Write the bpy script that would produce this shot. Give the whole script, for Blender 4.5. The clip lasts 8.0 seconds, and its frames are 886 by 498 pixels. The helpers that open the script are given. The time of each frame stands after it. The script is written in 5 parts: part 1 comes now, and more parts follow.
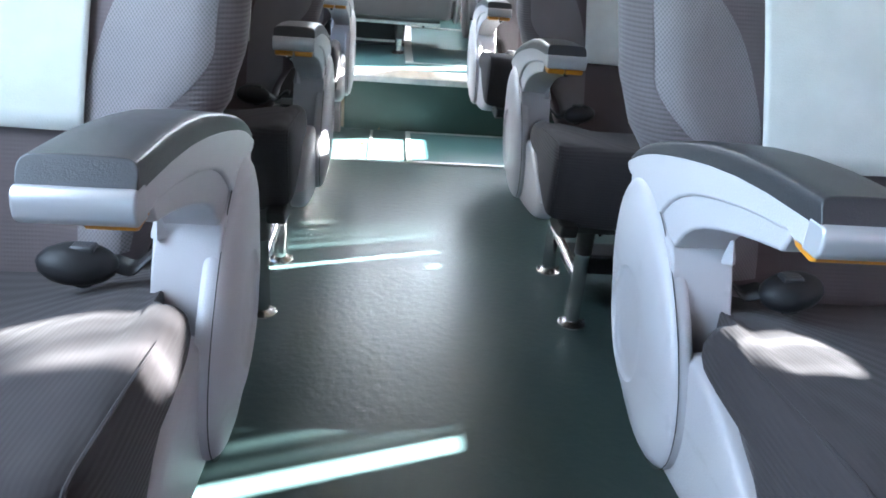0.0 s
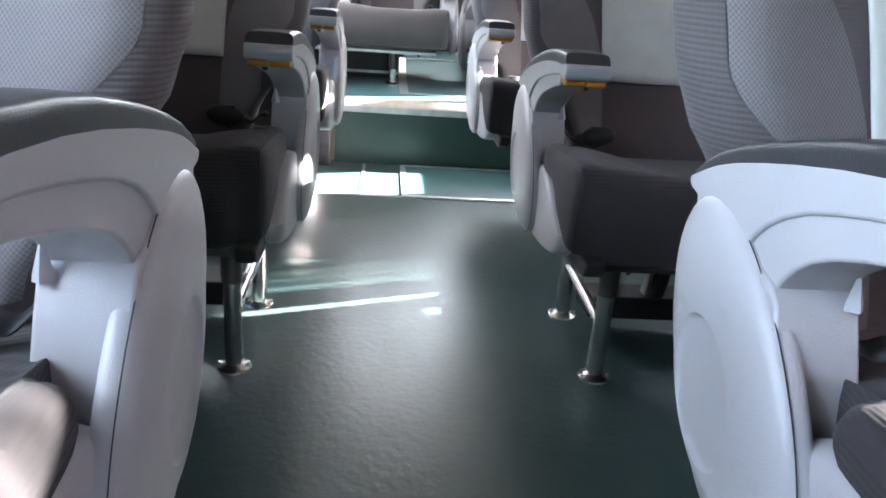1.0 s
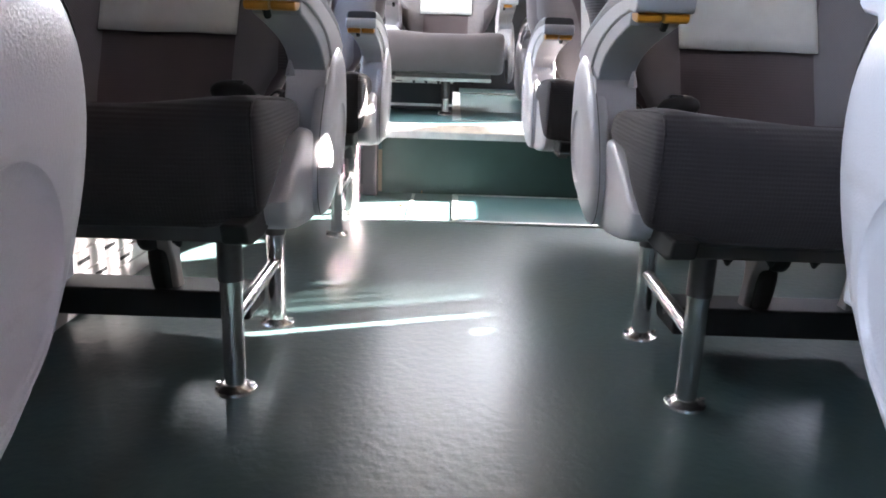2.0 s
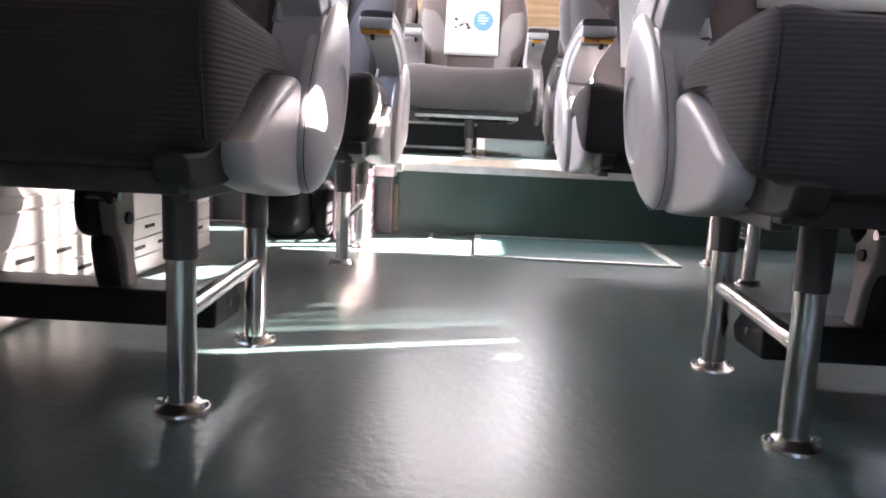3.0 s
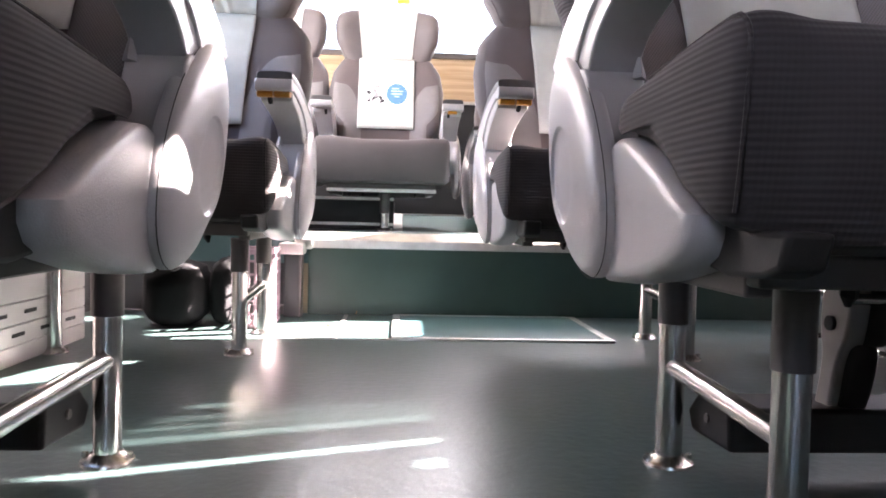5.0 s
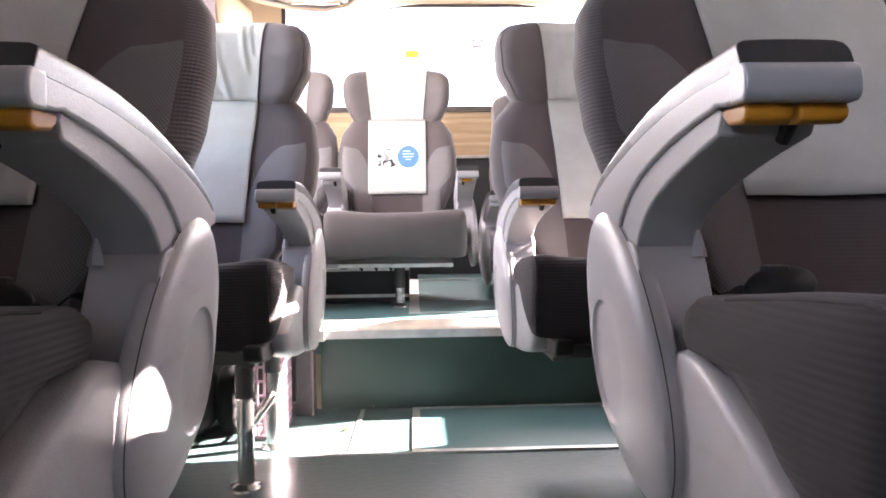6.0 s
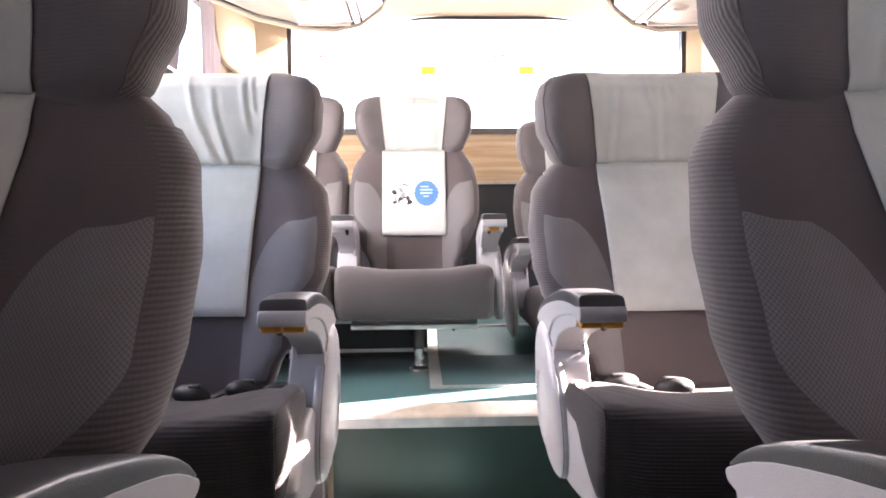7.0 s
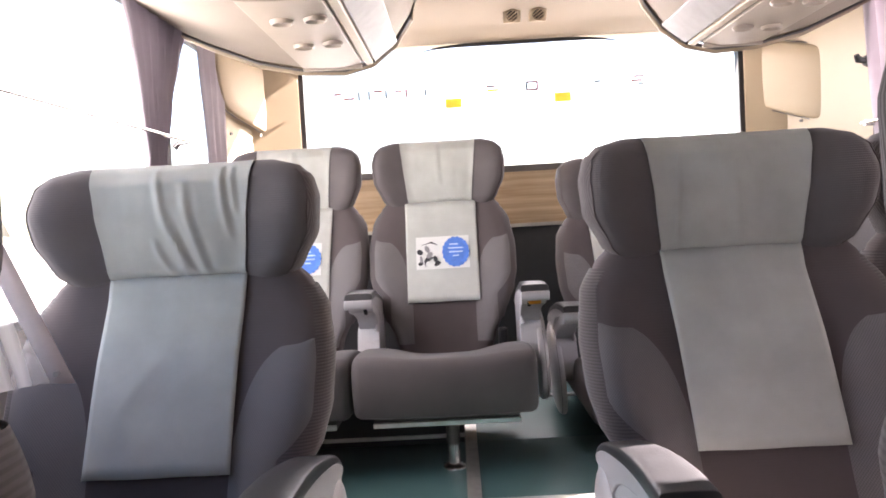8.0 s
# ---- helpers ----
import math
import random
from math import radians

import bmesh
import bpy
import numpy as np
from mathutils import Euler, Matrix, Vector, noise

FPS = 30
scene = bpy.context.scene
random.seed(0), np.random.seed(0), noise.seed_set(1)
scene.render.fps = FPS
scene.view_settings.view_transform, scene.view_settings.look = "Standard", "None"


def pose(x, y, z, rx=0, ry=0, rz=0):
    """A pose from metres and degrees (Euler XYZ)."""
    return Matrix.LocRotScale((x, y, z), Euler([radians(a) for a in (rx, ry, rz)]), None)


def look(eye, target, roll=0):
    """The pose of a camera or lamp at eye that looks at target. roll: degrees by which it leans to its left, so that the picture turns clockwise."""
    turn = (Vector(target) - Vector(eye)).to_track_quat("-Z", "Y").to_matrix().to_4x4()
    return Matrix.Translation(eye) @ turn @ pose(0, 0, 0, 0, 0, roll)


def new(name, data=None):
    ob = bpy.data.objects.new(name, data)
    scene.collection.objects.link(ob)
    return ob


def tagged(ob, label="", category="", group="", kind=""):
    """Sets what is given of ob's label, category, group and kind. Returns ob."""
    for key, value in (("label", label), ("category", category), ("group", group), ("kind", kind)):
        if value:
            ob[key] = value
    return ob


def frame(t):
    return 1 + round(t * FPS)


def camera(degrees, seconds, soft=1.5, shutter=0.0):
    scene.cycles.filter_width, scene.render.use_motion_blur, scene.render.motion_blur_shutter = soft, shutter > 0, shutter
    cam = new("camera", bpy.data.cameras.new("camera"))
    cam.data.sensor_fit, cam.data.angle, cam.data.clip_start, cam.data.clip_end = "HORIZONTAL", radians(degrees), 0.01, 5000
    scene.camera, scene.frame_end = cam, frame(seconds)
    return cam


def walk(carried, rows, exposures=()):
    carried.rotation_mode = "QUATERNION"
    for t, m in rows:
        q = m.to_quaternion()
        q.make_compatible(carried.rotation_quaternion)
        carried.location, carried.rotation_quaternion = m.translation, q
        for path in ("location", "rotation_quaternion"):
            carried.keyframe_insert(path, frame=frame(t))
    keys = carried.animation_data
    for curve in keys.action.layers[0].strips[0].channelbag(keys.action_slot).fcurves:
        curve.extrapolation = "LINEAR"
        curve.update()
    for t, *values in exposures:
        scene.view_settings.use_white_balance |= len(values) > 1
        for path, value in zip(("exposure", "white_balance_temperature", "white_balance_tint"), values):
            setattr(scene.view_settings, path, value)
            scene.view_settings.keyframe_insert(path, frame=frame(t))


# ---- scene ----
cam = camera(62.9, 8.0, 1.8)
PATH = [
    (0, (-0.035, 0.126, 0.853), (0.139, 1.947, 0.043), 4.8),
    (0.5, (-0.027, 0.279, 0.774), (0.406, 2.089, 0.041), 4.5),
    (1, (-0.027, 0.338, 0.762), (0.155, 2.201, 0.056), 4.4),
    (1.5, (0.009, 0.402, 0.73), (-0.015, 2.33, 0.199), 2.9),
    (1.7, (0.025, 0.461, 0.66), (0.016, 2.387, 0.122), 1.8),
    (2.8, (0.041, 0.762, 0.373), (0.03, 2.721, -0.029), 2.9),
    (3, (0.042, 0.801, 0.349), (-0.033, 2.774, 0.033), 2.6),
    (3.5, (0.066, 0.863, 0.301), (0.014, 2.857, 0.156), 3.3),
    (4, (0.078, 0.894, 0.285), (0.166, 2.888, 0.167), 3.6),
    (4.2, (0.081, 0.903, 0.284), (0.187, 2.898, 0.18), 3.1),
    (5.3, (0.063, 1.027, 0.364), (0.175, 3.022, 0.282), 0.7),
    (5.5, (0.063, 1.053, 0.4), (0.162, 3.049, 0.332), 0.3),
    (6, (0.064, 1.131, 0.517), (0.146, 3.129, 0.485), -0.8),
    (6.5, (0.035, 1.271, 0.625), (0.087, 3.27, 0.583), -0.8),
    (7, (0.012, 1.412, 0.778), (0.082, 3.409, 0.687), -0.5),
    (7.5, (0.052, 1.573, 0.875), (0.122, 3.569, 0.77), -1.2),
    (8, (0.057, 1.756, 0.997), (0.015, 3.754, 0.905), -3.2),
]
walk(cam, [(t, look(eye, target, roll)) for t, eye, target, roll in PATH], exposures=[(0, 5.66, 5780, 8), (0.5, 5.6, 6000, 9), (1.0, 5.52, 6080, 11), (1.5, 5.72, 6150, 14), (3.5, 5.80, 6850, 25), (5.5, 5.66, 6850, 26), (6.5, 5.44, 6850, 26), (7.2, 5.28, 6850, 26), (7.6, 4.9, 6900, 25), (8, 4.35, 6850, 25)])

# world, sun, large lights -------------------------------------------------
SUN_AZ, SUN_EL = 18.2, 27.8          # from +x towards +y, degrees
world = bpy.data.worlds.new("sky")
scene.world = world
world.use_nodes = True
wn = world.node_tree.nodes
sky = wn.new("ShaderNodeTexSky")
sky.sky_type = "NISHITA"
sky.sun_disc = False
sky.sun_elevation = radians(SUN_EL)
sky.sun_rotation = radians(90 - SUN_AZ)
wn["Background"].inputs["Strength"].default_value = 0.050
world.node_tree.links.new(sky.outputs["Color"], wn["Background"].inputs["Color"])

sun = new("sun", bpy.data.lights.new("sun", "SUN"))
sun.data.energy, sun.data.angle, sun.data.color = 5.0, radians(0.55), (1.0, 0.95, 0.88)
sun_dir = Vector((math.cos(radians(SUN_EL)) * math.cos(radians(SUN_AZ)), math.cos(radians(SUN_EL)) * math.sin(radians(SUN_AZ)), math.sin(radians(SUN_EL))))
sun.matrix_world = look(sun_dir * 30, (0, 0, 0))


def window_light(name, where, target, wide, high, watts, color):
    """Sky light in a window's opening."""
    ob = new(name, bpy.data.lights.new(name, "AREA"))
    ob.data.shape, ob.data.size, ob.data.size_y = "RECTANGLE", wide, high
    ob.data.energy, ob.data.color = watts, color
    ob.matrix_world = look(where, target)
    return ob


X_LEFT, X_RIGHT, Y_FRONT, Y_REAR = -0.90, 1.58, -4.2, 4.95
X_MID = 0.5 * (X_LEFT + X_RIGHT)
SILL, HEAD = 0.80, 1.72
Z_CEIL = 1.92
PLAT = 0.26                          # height of the rear platform
window_light("window_light_left", (X_LEFT - 0.10, 3.70, 1.26), (1, 3.60, 1.0), 1.20, 0.90, 2.15, (1.0, 0.95, 0.88))
window_light("window_light_left_front", (X_LEFT - 0.10, 0.35, 1.26), (1, 0.35, 1.0), 1.2, 0.90, 0.72, (0.93, 0.97, 1.0))
window_light("window_light_right", (X_RIGHT + 0.10, 3.35, 1.26), (-1, 3.35, 1.0), 3.3, 0.90, 1.95, (1.0, 0.95, 0.97))
window_light("window_light_right_front", (X_RIGHT + 0.10, 0.35, 1.26), (-1, 0.35, 1.0), 1.2, 0.90, 1.4, (1.0, 0.95, 0.97))
window_light("window_light_rear", (X_MID, Y_REAR + 0.10, 1.47), (X_MID, 3.4, 0.35), 1.94, 0.54, 2.3, (1.0, 0.97, 0.93))


# materials -----------------------------------------------------------------
def mat(name, color, rough=0.5, metal=0.0, vary=0.12, scale=8.0, bump=0.0, bump_scale=200.0, spec=0.5, sheen=0.0):
    m = bpy.data.materials.new(name)
    m.use_nodes = True
    n, l = m.node_tree.nodes, m.node_tree.links
    b = n["Principled BSDF"]
    b.inputs["Metallic"].default_value = metal
    b.inputs["Specular IOR Level"].default_value = spec
    b.inputs["Sheen Weight"].default_value = sheen
    tc = n.new("ShaderNodeTexCoord")
    big = n.new("ShaderNodeTexNoise")
    big.inputs["Scale"].default_value = scale
    big.inputs["Detail"].default_value = 5
    l.new(tc.outputs["Object"], big.inputs["Vector"])
    ramp = n.new("ShaderNodeMapRange")
    ramp.inputs["From Min"].default_value, ramp.inputs["From Max"].default_value = 0.3, 0.7
    ramp.inputs["To Min"].default_value, ramp.inputs["To Max"].default_value = 1 - vary, 1 + vary
    l.new(big.outputs["Fac"], ramp.inputs["Value"])
    mul = n.new("ShaderNodeVectorMath")
    mul.operation = "SCALE"
    mul.inputs[0].default_value = color
    l.new(ramp.outputs["Result"], mul.inputs["Scale"])
    l.new(mul.outputs["Vector"], b.inputs["Base Color"])
    rr = n.new("ShaderNodeMapRange")
    rr.inputs["To Min"].default_value, rr.inputs["To Max"].default_value = max(0.02, rough - 0.05), min(1, rough + 0.05)
    l.new(big.outputs["Fac"], rr.inputs["Value"])
    l.new(rr.outputs["Result"], b.inputs["Roughness"])
    if bump:
        fine = n.new("ShaderNodeTexNoise")
        fine.inputs["Scale"].default_value = bump_scale
        fine.inputs["Detail"].default_value = 5
        l.new(tc.outputs["Object"], fine.inputs["Vector"])
        bp = n.new("ShaderNodeBump")
        bp.inputs["Strength"].default_value = bump
        bp.inputs["Distance"].default_value = 0.002
        l.new(fine.outputs["Fac"], bp.inputs["Height"])
        l.new(bp.outputs["Normal"], b.inputs["Normal"])
    return m


def fabric(name, color, period=0.006, strength=0.5, along="Z", vary=0.10, weave=0.22, dots=False, ground=1.0):
    """Ribbed upholstery: fine ribs one way, a weave across them, soft wear. dots: a knit of raised dots instead;
    ground: colour factor in the hollows between them.
    """
    m = mat(name, color, 0.92, 0, vary, 6.0, spec=0.2, sheen=0.08)
    n, l = m.node_tree.nodes, m.node_tree.links
    b = n["Principled BSDF"]
    tc = n.new("ShaderNodeTexCoord")
    sep = n.new("ShaderNodeSeparateXYZ")
    l.new(tc.outputs["Object"], sep.inputs["Vector"])

    def ribs(axis, p):
        k = n.new("ShaderNodeMath")
        k.operation = "MULTIPLY"
        k.inputs[1].default_value = 2 * math.pi / p
        l.new(sep.outputs[axis], k.inputs[0])
        s = n.new("ShaderNodeMath")
        s.operation = "SINE"
        l.new(k.outputs[0], s.inputs[0])
        return s

    a, c = ribs(along, period), ribs("X" if along != "X" else "Y", period * 0.8)
    wv = n.new("ShaderNodeMath")
    wv.operation = "MULTIPLY" if dots else "MULTIPLY_ADD"
    wv.inputs[1].default_value = weave
    l.new(c.outputs[0], wv.inputs[0])
    l.new(a.outputs[0], wv.inputs[1 if dots else 2])
    if ground < 1.0:
        mr, mx = n.new("ShaderNodeMapRange"), n.new("ShaderNodeMix")
        mr.inputs["From Min"].default_value, mr.inputs["From Max"].default_value = -0.75, 0.35
        mr.inputs["To Min"].default_value, mr.inputs["To Max"].default_value = ground, 1.0
        mx.data_type, mx.blend_type = "RGBA", "MULTIPLY"
        mx.inputs["Factor"].default_value = 1.0
        l.new(wv.outputs[0], mr.inputs["Value"])
        l.new(b.inputs["Base Color"].links[0].from_socket, mx.inputs["A"])
        l.new(mr.outputs["Result"], mx.inputs["B"])
        l.new(mx.outputs["Result"], b.inputs["Base Color"])
    bp = n.new("ShaderNodeBump")
    bp.inputs["Strength"].default_value = strength
    bp.inputs["Distance"].default_value = 0.0012
    l.new(wv.outputs[0], bp.inputs["Height"])
    l.new(bp.outputs["Normal"], b.inputs["Normal"])
    return m


def leaky(name, color, amount, rough=0.9):
    """Cloth that lets some light through."""
    m = mat(name, color, rough, 0, 0.10, 12.0, 0.25, 500.0, spec=0.1)
    n, l = m.node_tree.nodes, m.node_tree.links
    t = n.new("ShaderNodeBsdfTranslucent")
    t.inputs["Color"].default_value = (*color, 1)
    mix = n.new("ShaderNodeMixShader")
    mix.inputs["Fac"].default_value = amount
    l.new(n["Principled BSDF"].outputs[0], mix.inputs[1])
    l.new(t.outputs[0], mix.inputs[2])
    l.new(mix.outputs[0], n["Material Output"].inputs["Surface"])
    return m


def clear_glass(name):
    m = bpy.data.materials.new(name)
    m.use_nodes = True
    n, l = m.node_tree.nodes, m.node_tree.links
    n.remove(n["Principled BSDF"])
    tr, gl, mix = (n.new("ShaderNode" + k) for k in ("BsdfTransparent", "BsdfGlossy", "MixShader"))
    gl.inputs["Roughness"].default_value = 0.02
    tr.inputs["Color"].default_value = (0.95, 0.97, 0.96, 1)
    mix.inputs["Fac"].default_value = 0.05
    l.new(tr.outputs[0], mix.inputs[1])
    l.new(gl.outputs[0], mix.inputs[2])
    l.new(mix.outputs[0], n["Material Output"].inputs["Surface"])
    return m


M_DARK = fabric("dark_upholstery", (0.094, 0.077, 0.078), 0.0050, 0.09)
M_LIGHT = fabric("light_upholstery", (0.182, 0.168, 0.170), 0.0057, 0.22, dots=True, ground=0.66)
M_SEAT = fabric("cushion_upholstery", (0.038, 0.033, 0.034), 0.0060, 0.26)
# same cushion fabric made paler for the rear seats, brighter light put into colour
M_SEAT_LIT = fabric("lit_cushion_upholstery", (0.085, 0.077, 0.079), 0.0040, 0.10)
M_RIM = fabric("ribbed_border", (0.106, 0.093, 0.094), 0.0056, 0.24, ground=0.72)
M_WING = fabric("ribbed_wing_side", (0.118, 0.104, 0.106), 0.0058, 0.34, "Y", ground=0.66)
M_HEAD = fabric("headrest_upholstery", (0.122, 0.108, 0.111), 0.0044, 0.14)
M_CLOTH = leaky("white_cover_cloth", (0.51, 0.52, 0.49), 0.12)
M_PLASTIC = mat("pale_grey_plastic", (0.405, 0.395, 0.403), 0.33, 0, 0.05, 5.0, 0.22, 480.0)
M_PAD = mat("dark_grey_pad", (0.030, 0.030, 0.033), 0.36, 0, 0.10, 10.0, 0.25, 700.0)
M_SILVER = mat("silver_grey_plastic", (0.42, 0.42, 0.43), 0.30, 0.35, 0.05, 5.0)
M_ORANGE = mat("amber_plastic", (0.50, 0.20, 0.015), 0.35, 0, 0.10, 30.0)
M_CHROME = mat("brushed_steel", (0.62, 0.60, 0.58), 0.24, 1.0, 0.08, 20.0, 0.06, 300.0)
M_BLACK = mat("black_plastic", (0.012, 0.012, 0.013), 0.5, 0, 0.15, 12.0, 0.15, 500.0, spec=0.3)
M_BAG = mat("black_bag_cloth", (0.010, 0.010, 0.011), 0.9, 0, 0.2, 14.0, 0.4, 300.0, spec=0.15)
M_SKIRT = mat("dark_grey_plastic", (0.020, 0.0185, 0.018), 0.6, 0, 0.08, 12.0, 0.15, 500.0, spec=0.35)
M_FRAME = mat("grey_painted_steel", (0.11, 0.103, 0.100), 0.45, 0.4, 0.12, 15.0, 0.1, 200.0)
M_BRACKET = mat("cream_painted_steel", (0.33, 0.30, 0.28), 0.45, 0, 0.10, 20.0)
M_FLOOR = mat("green_grey_vinyl", (0.043, 0.074, 0.071), 0.25, 0, 0.12, 1.4, 0.48, 55.0, spec=0.46)


def scuffed(m, low, high, scale=(4.0, 5.5, 3.0)):
    """Worn gloss in long patches, with small smears."""
    n, l = m.node_tree.nodes, m.node_tree.links
    tc, mp, ns, mr = (n.new("ShaderNode" + k) for k in ("TexCoord", "Mapping", "TexNoise", "MapRange"))
    mp.inputs["Scale"].default_value = scale
    ns.inputs["Scale"].default_value, ns.inputs["Detail"].default_value, ns.inputs["Roughness"].default_value = 1.0, 2, 0.5
    mr.inputs["From Min"].default_value, mr.inputs["From Max"].default_value = 0.28, 0.72
    mr.inputs["To Min"].default_value, mr.inputs["To Max"].default_value = low, high
    l.new(tc.outputs["Object"], mp.inputs["Vector"])
    l.new(mp.outputs[0], ns.inputs["Vector"])
    l.new(ns.outputs["Fac"], mr.inputs["Value"])
    l.new(mr.outputs["Result"], n["Principled BSDF"].inputs["Roughness"])


scuffed(M_FLOOR, 0.315, 0.335)


def smudged(m, color, low=0.60, high=0.72, amount=0.35, scale=14.0):
    """Faint grubby marks and scratches with a shape of their own."""
    n, l = m.node_tree.nodes, m.node_tree.links
    b = n["Principled BSDF"]
    old = b.inputs["Base Color"].links[0].from_socket
    tc, mp, ns, mr, mx = (n.new("ShaderNode" + k) for k in ("TexCoord", "Mapping", "TexNoise", "MapRange", "Mix"))
    mx.data_type = "RGBA"
    mp.inputs["Scale"].default_value = (1.0, 0.45, 1.8)
    ns.inputs["Scale"].default_value, ns.inputs["Detail"].default_value, ns.inputs["Roughness"].default_value = scale, 8, 0.62
    mr.inputs["From Min"].default_value, mr.inputs["From Max"].default_value = low, high
    mr.inputs["To Max"].default_value = amount
    l.new(tc.outputs["Object"], mp.inputs["Vector"])
    l.new(mp.outputs[0], ns.inputs["Vector"])
    l.new(ns.outputs["Fac"], mr.inputs["Value"])
    l.new(mr.outputs["Result"], mx.inputs["Factor"])
    l.new(old, mx.inputs["A"])
    mx.inputs["B"].default_value = (*color, 1)
    l.new(mx.outputs["Result"], b.inputs["Base Color"])


smudged(M_PLASTIC, (0.24, 0.22, 0.21))
smudged(M_FLOOR, (0.085, 0.118, 0.113), 0.40, 0.85, 0.30, 9.0)
M_FLOOR2 = mat("teal_vinyl", (0.056, 0.122, 0.125), 0.34, 0, 0.10, 1.6, 0.14, 50.0, spec=0.6)
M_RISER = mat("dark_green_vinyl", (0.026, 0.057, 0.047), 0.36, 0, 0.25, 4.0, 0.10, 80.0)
M_ALU = mat("worn_aluminium", (0.66, 0.66, 0.63), 0.38, 0.85, 0.14, 25.0, 0.15, 250.0)
M_CREAM = mat("cream_moulding", (0.32, 0.255, 0.175), 0.5, 0, 0.05, 4.0, 0.10, 300.0)
M_PANEL = mat("taupe_panel_plastic", (0.38, 0.33, 0.275), 0.5, 0, 0.05, 6.0, 0.1, 300.0)
# ceiling cream darkened for the soffit, its shade put into the colour
M_SOFFIT = mat("shaded_cream_soffit", (0.235, 0.18, 0.128), 0.55, 0, 0.06, 4.0, 0.12, 300.0)
M_NOZZLE = mat("taupe_nozzle_plastic", (0.36, 0.31, 0.26), 0.35, 0, 0.05, 20.0)
M_RACK = mat("beige_rack_cloth", (0.255, 0.215, 0.18), 0.8, 0, 0.07, 5.0, 0.3, 500.0)
M_TRIM = mat("grey_rack_trim", (0.27, 0.26, 0.27), 0.6, 0, 0.10, 18.0, 0.2, 300.0)
M_WALL = mat("grey_wall_cloth", (0.10, 0.094, 0.10), 0.85, 0, 0.10, 6.0, 0.35, 400.0)
M_HEATER = mat("pale_heater_paint", (0.48, 0.455, 0.445), 0.42, 0.1, 0.08, 7.0, 0.08, 100.0)
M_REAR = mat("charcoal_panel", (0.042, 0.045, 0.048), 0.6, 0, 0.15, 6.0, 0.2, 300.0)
M_CURTAIN = leaky("mauve_grey_curtain", (0.35, 0.32, 0.352), 0.36)


def sheer_mat(name, least, most):
    """Lace: thin vertical stripes let the sun through."""
    m = leaky(name, (0.62, 0.60, 0.60), 0.4)
    n, l = m.node_tree.nodes, m.node_tree.links
    tc, sep = n.new("ShaderNodeTexCoord"), n.new("ShaderNodeSeparateXYZ")
    l.new(tc.outputs["Object"], sep.inputs["Vector"])
    ns = n.new("ShaderNodeTexNoise")
    ns.noise_dimensions = "1D"
    ns.inputs["Scale"].default_value = 22.0
    ns.inputs["Detail"].default_value = 3
    l.new(sep.outputs["Y"], ns.inputs["W"])
    r = n.new("ShaderNodeMapRange")
    r.inputs["From Min"].default_value, r.inputs["From Max"].default_value = 0.42, 0.70
    r.inputs["To Min"].default_value, r.inputs["To Max"].default_value = least, most
    l.new(ns.outputs["Fac"], r.inputs["Value"])
    tr, mix = n.new("ShaderNodeBsdfTransparent"), n.new("ShaderNodeMixShader")
    old = n["Material Output"].inputs["Surface"].links[0].from_socket
    l.new(r.outputs["Result"], mix.inputs["Fac"])
    l.new(old, mix.inputs[1])
    l.new(tr.outputs[0], mix.inputs[2])
    l.new(mix.outputs[0], n["Material Output"].inputs["Surface"])
    return m


M_SHEER = sheer_mat("sheer_lace", 0.03, 0.56)
M_LOOSE = sheer_mat("loose_lace", 0.45, 0.85)
M_SHEER_DENSE = sheer_mat("dense_sheer_lace", 0.0, 0.36)
M_SHEER_THIN = sheer_mat("thin_sheer_lace", 0.35, 0.60)
M_LEAF = mat("dry_leaf", (0.36, 0.20, 0.07), 0.8, 0, 0.2, 60.0)
M_GLASS = clear_glass("window_glass")
M_RUBBER = mat("black_window_rubber", (0.02, 0.02, 0.022), 0.6, 0, 0.1, 10)
M_YELLOW = mat("amber_lens", (0.85, 0.55, 0.03), 0.4, 0, 0.1, 30)
M_RED = mat("red_lettering", (0.14, 0.018, 0.016), 0.5, 0, 0.1, 30)
M_BLUE = mat("blue_print", (0.075, 0.20, 0.62), 0.8, 0, 0.12, 60)
M_PRINT = mat("white_print_patch", (0.74, 0.74, 0.72), 0.8, 0, 0.03, 40)
M_INK = mat("dark_print_ink", (0.04, 0.04, 0.045), 0.8, 0, 0.2, 60)
M_PALEINK = mat("pale_blue_print", (0.45, 0.58, 0.80), 0.8, 0, 0.1, 60)
M_BASKET = mat("mauve_basket_plastic", (0.34, 0.24, 0.28), 0.4, 0, 0.1, 20)
M_GROUND = mat("pale_concrete", (0.36, 0.35, 0.33), 0.9, 0, 0.15, 0.3, 0.2, 5.0)
M_STRAP = leaky("grey_hem_cloth", (0.58, 0.55, 0.57), 0.5)
M_HEATSLOT = mat("slot_black", (0.01, 0.01, 0.01), 0.8, 0, 0.1, 20)


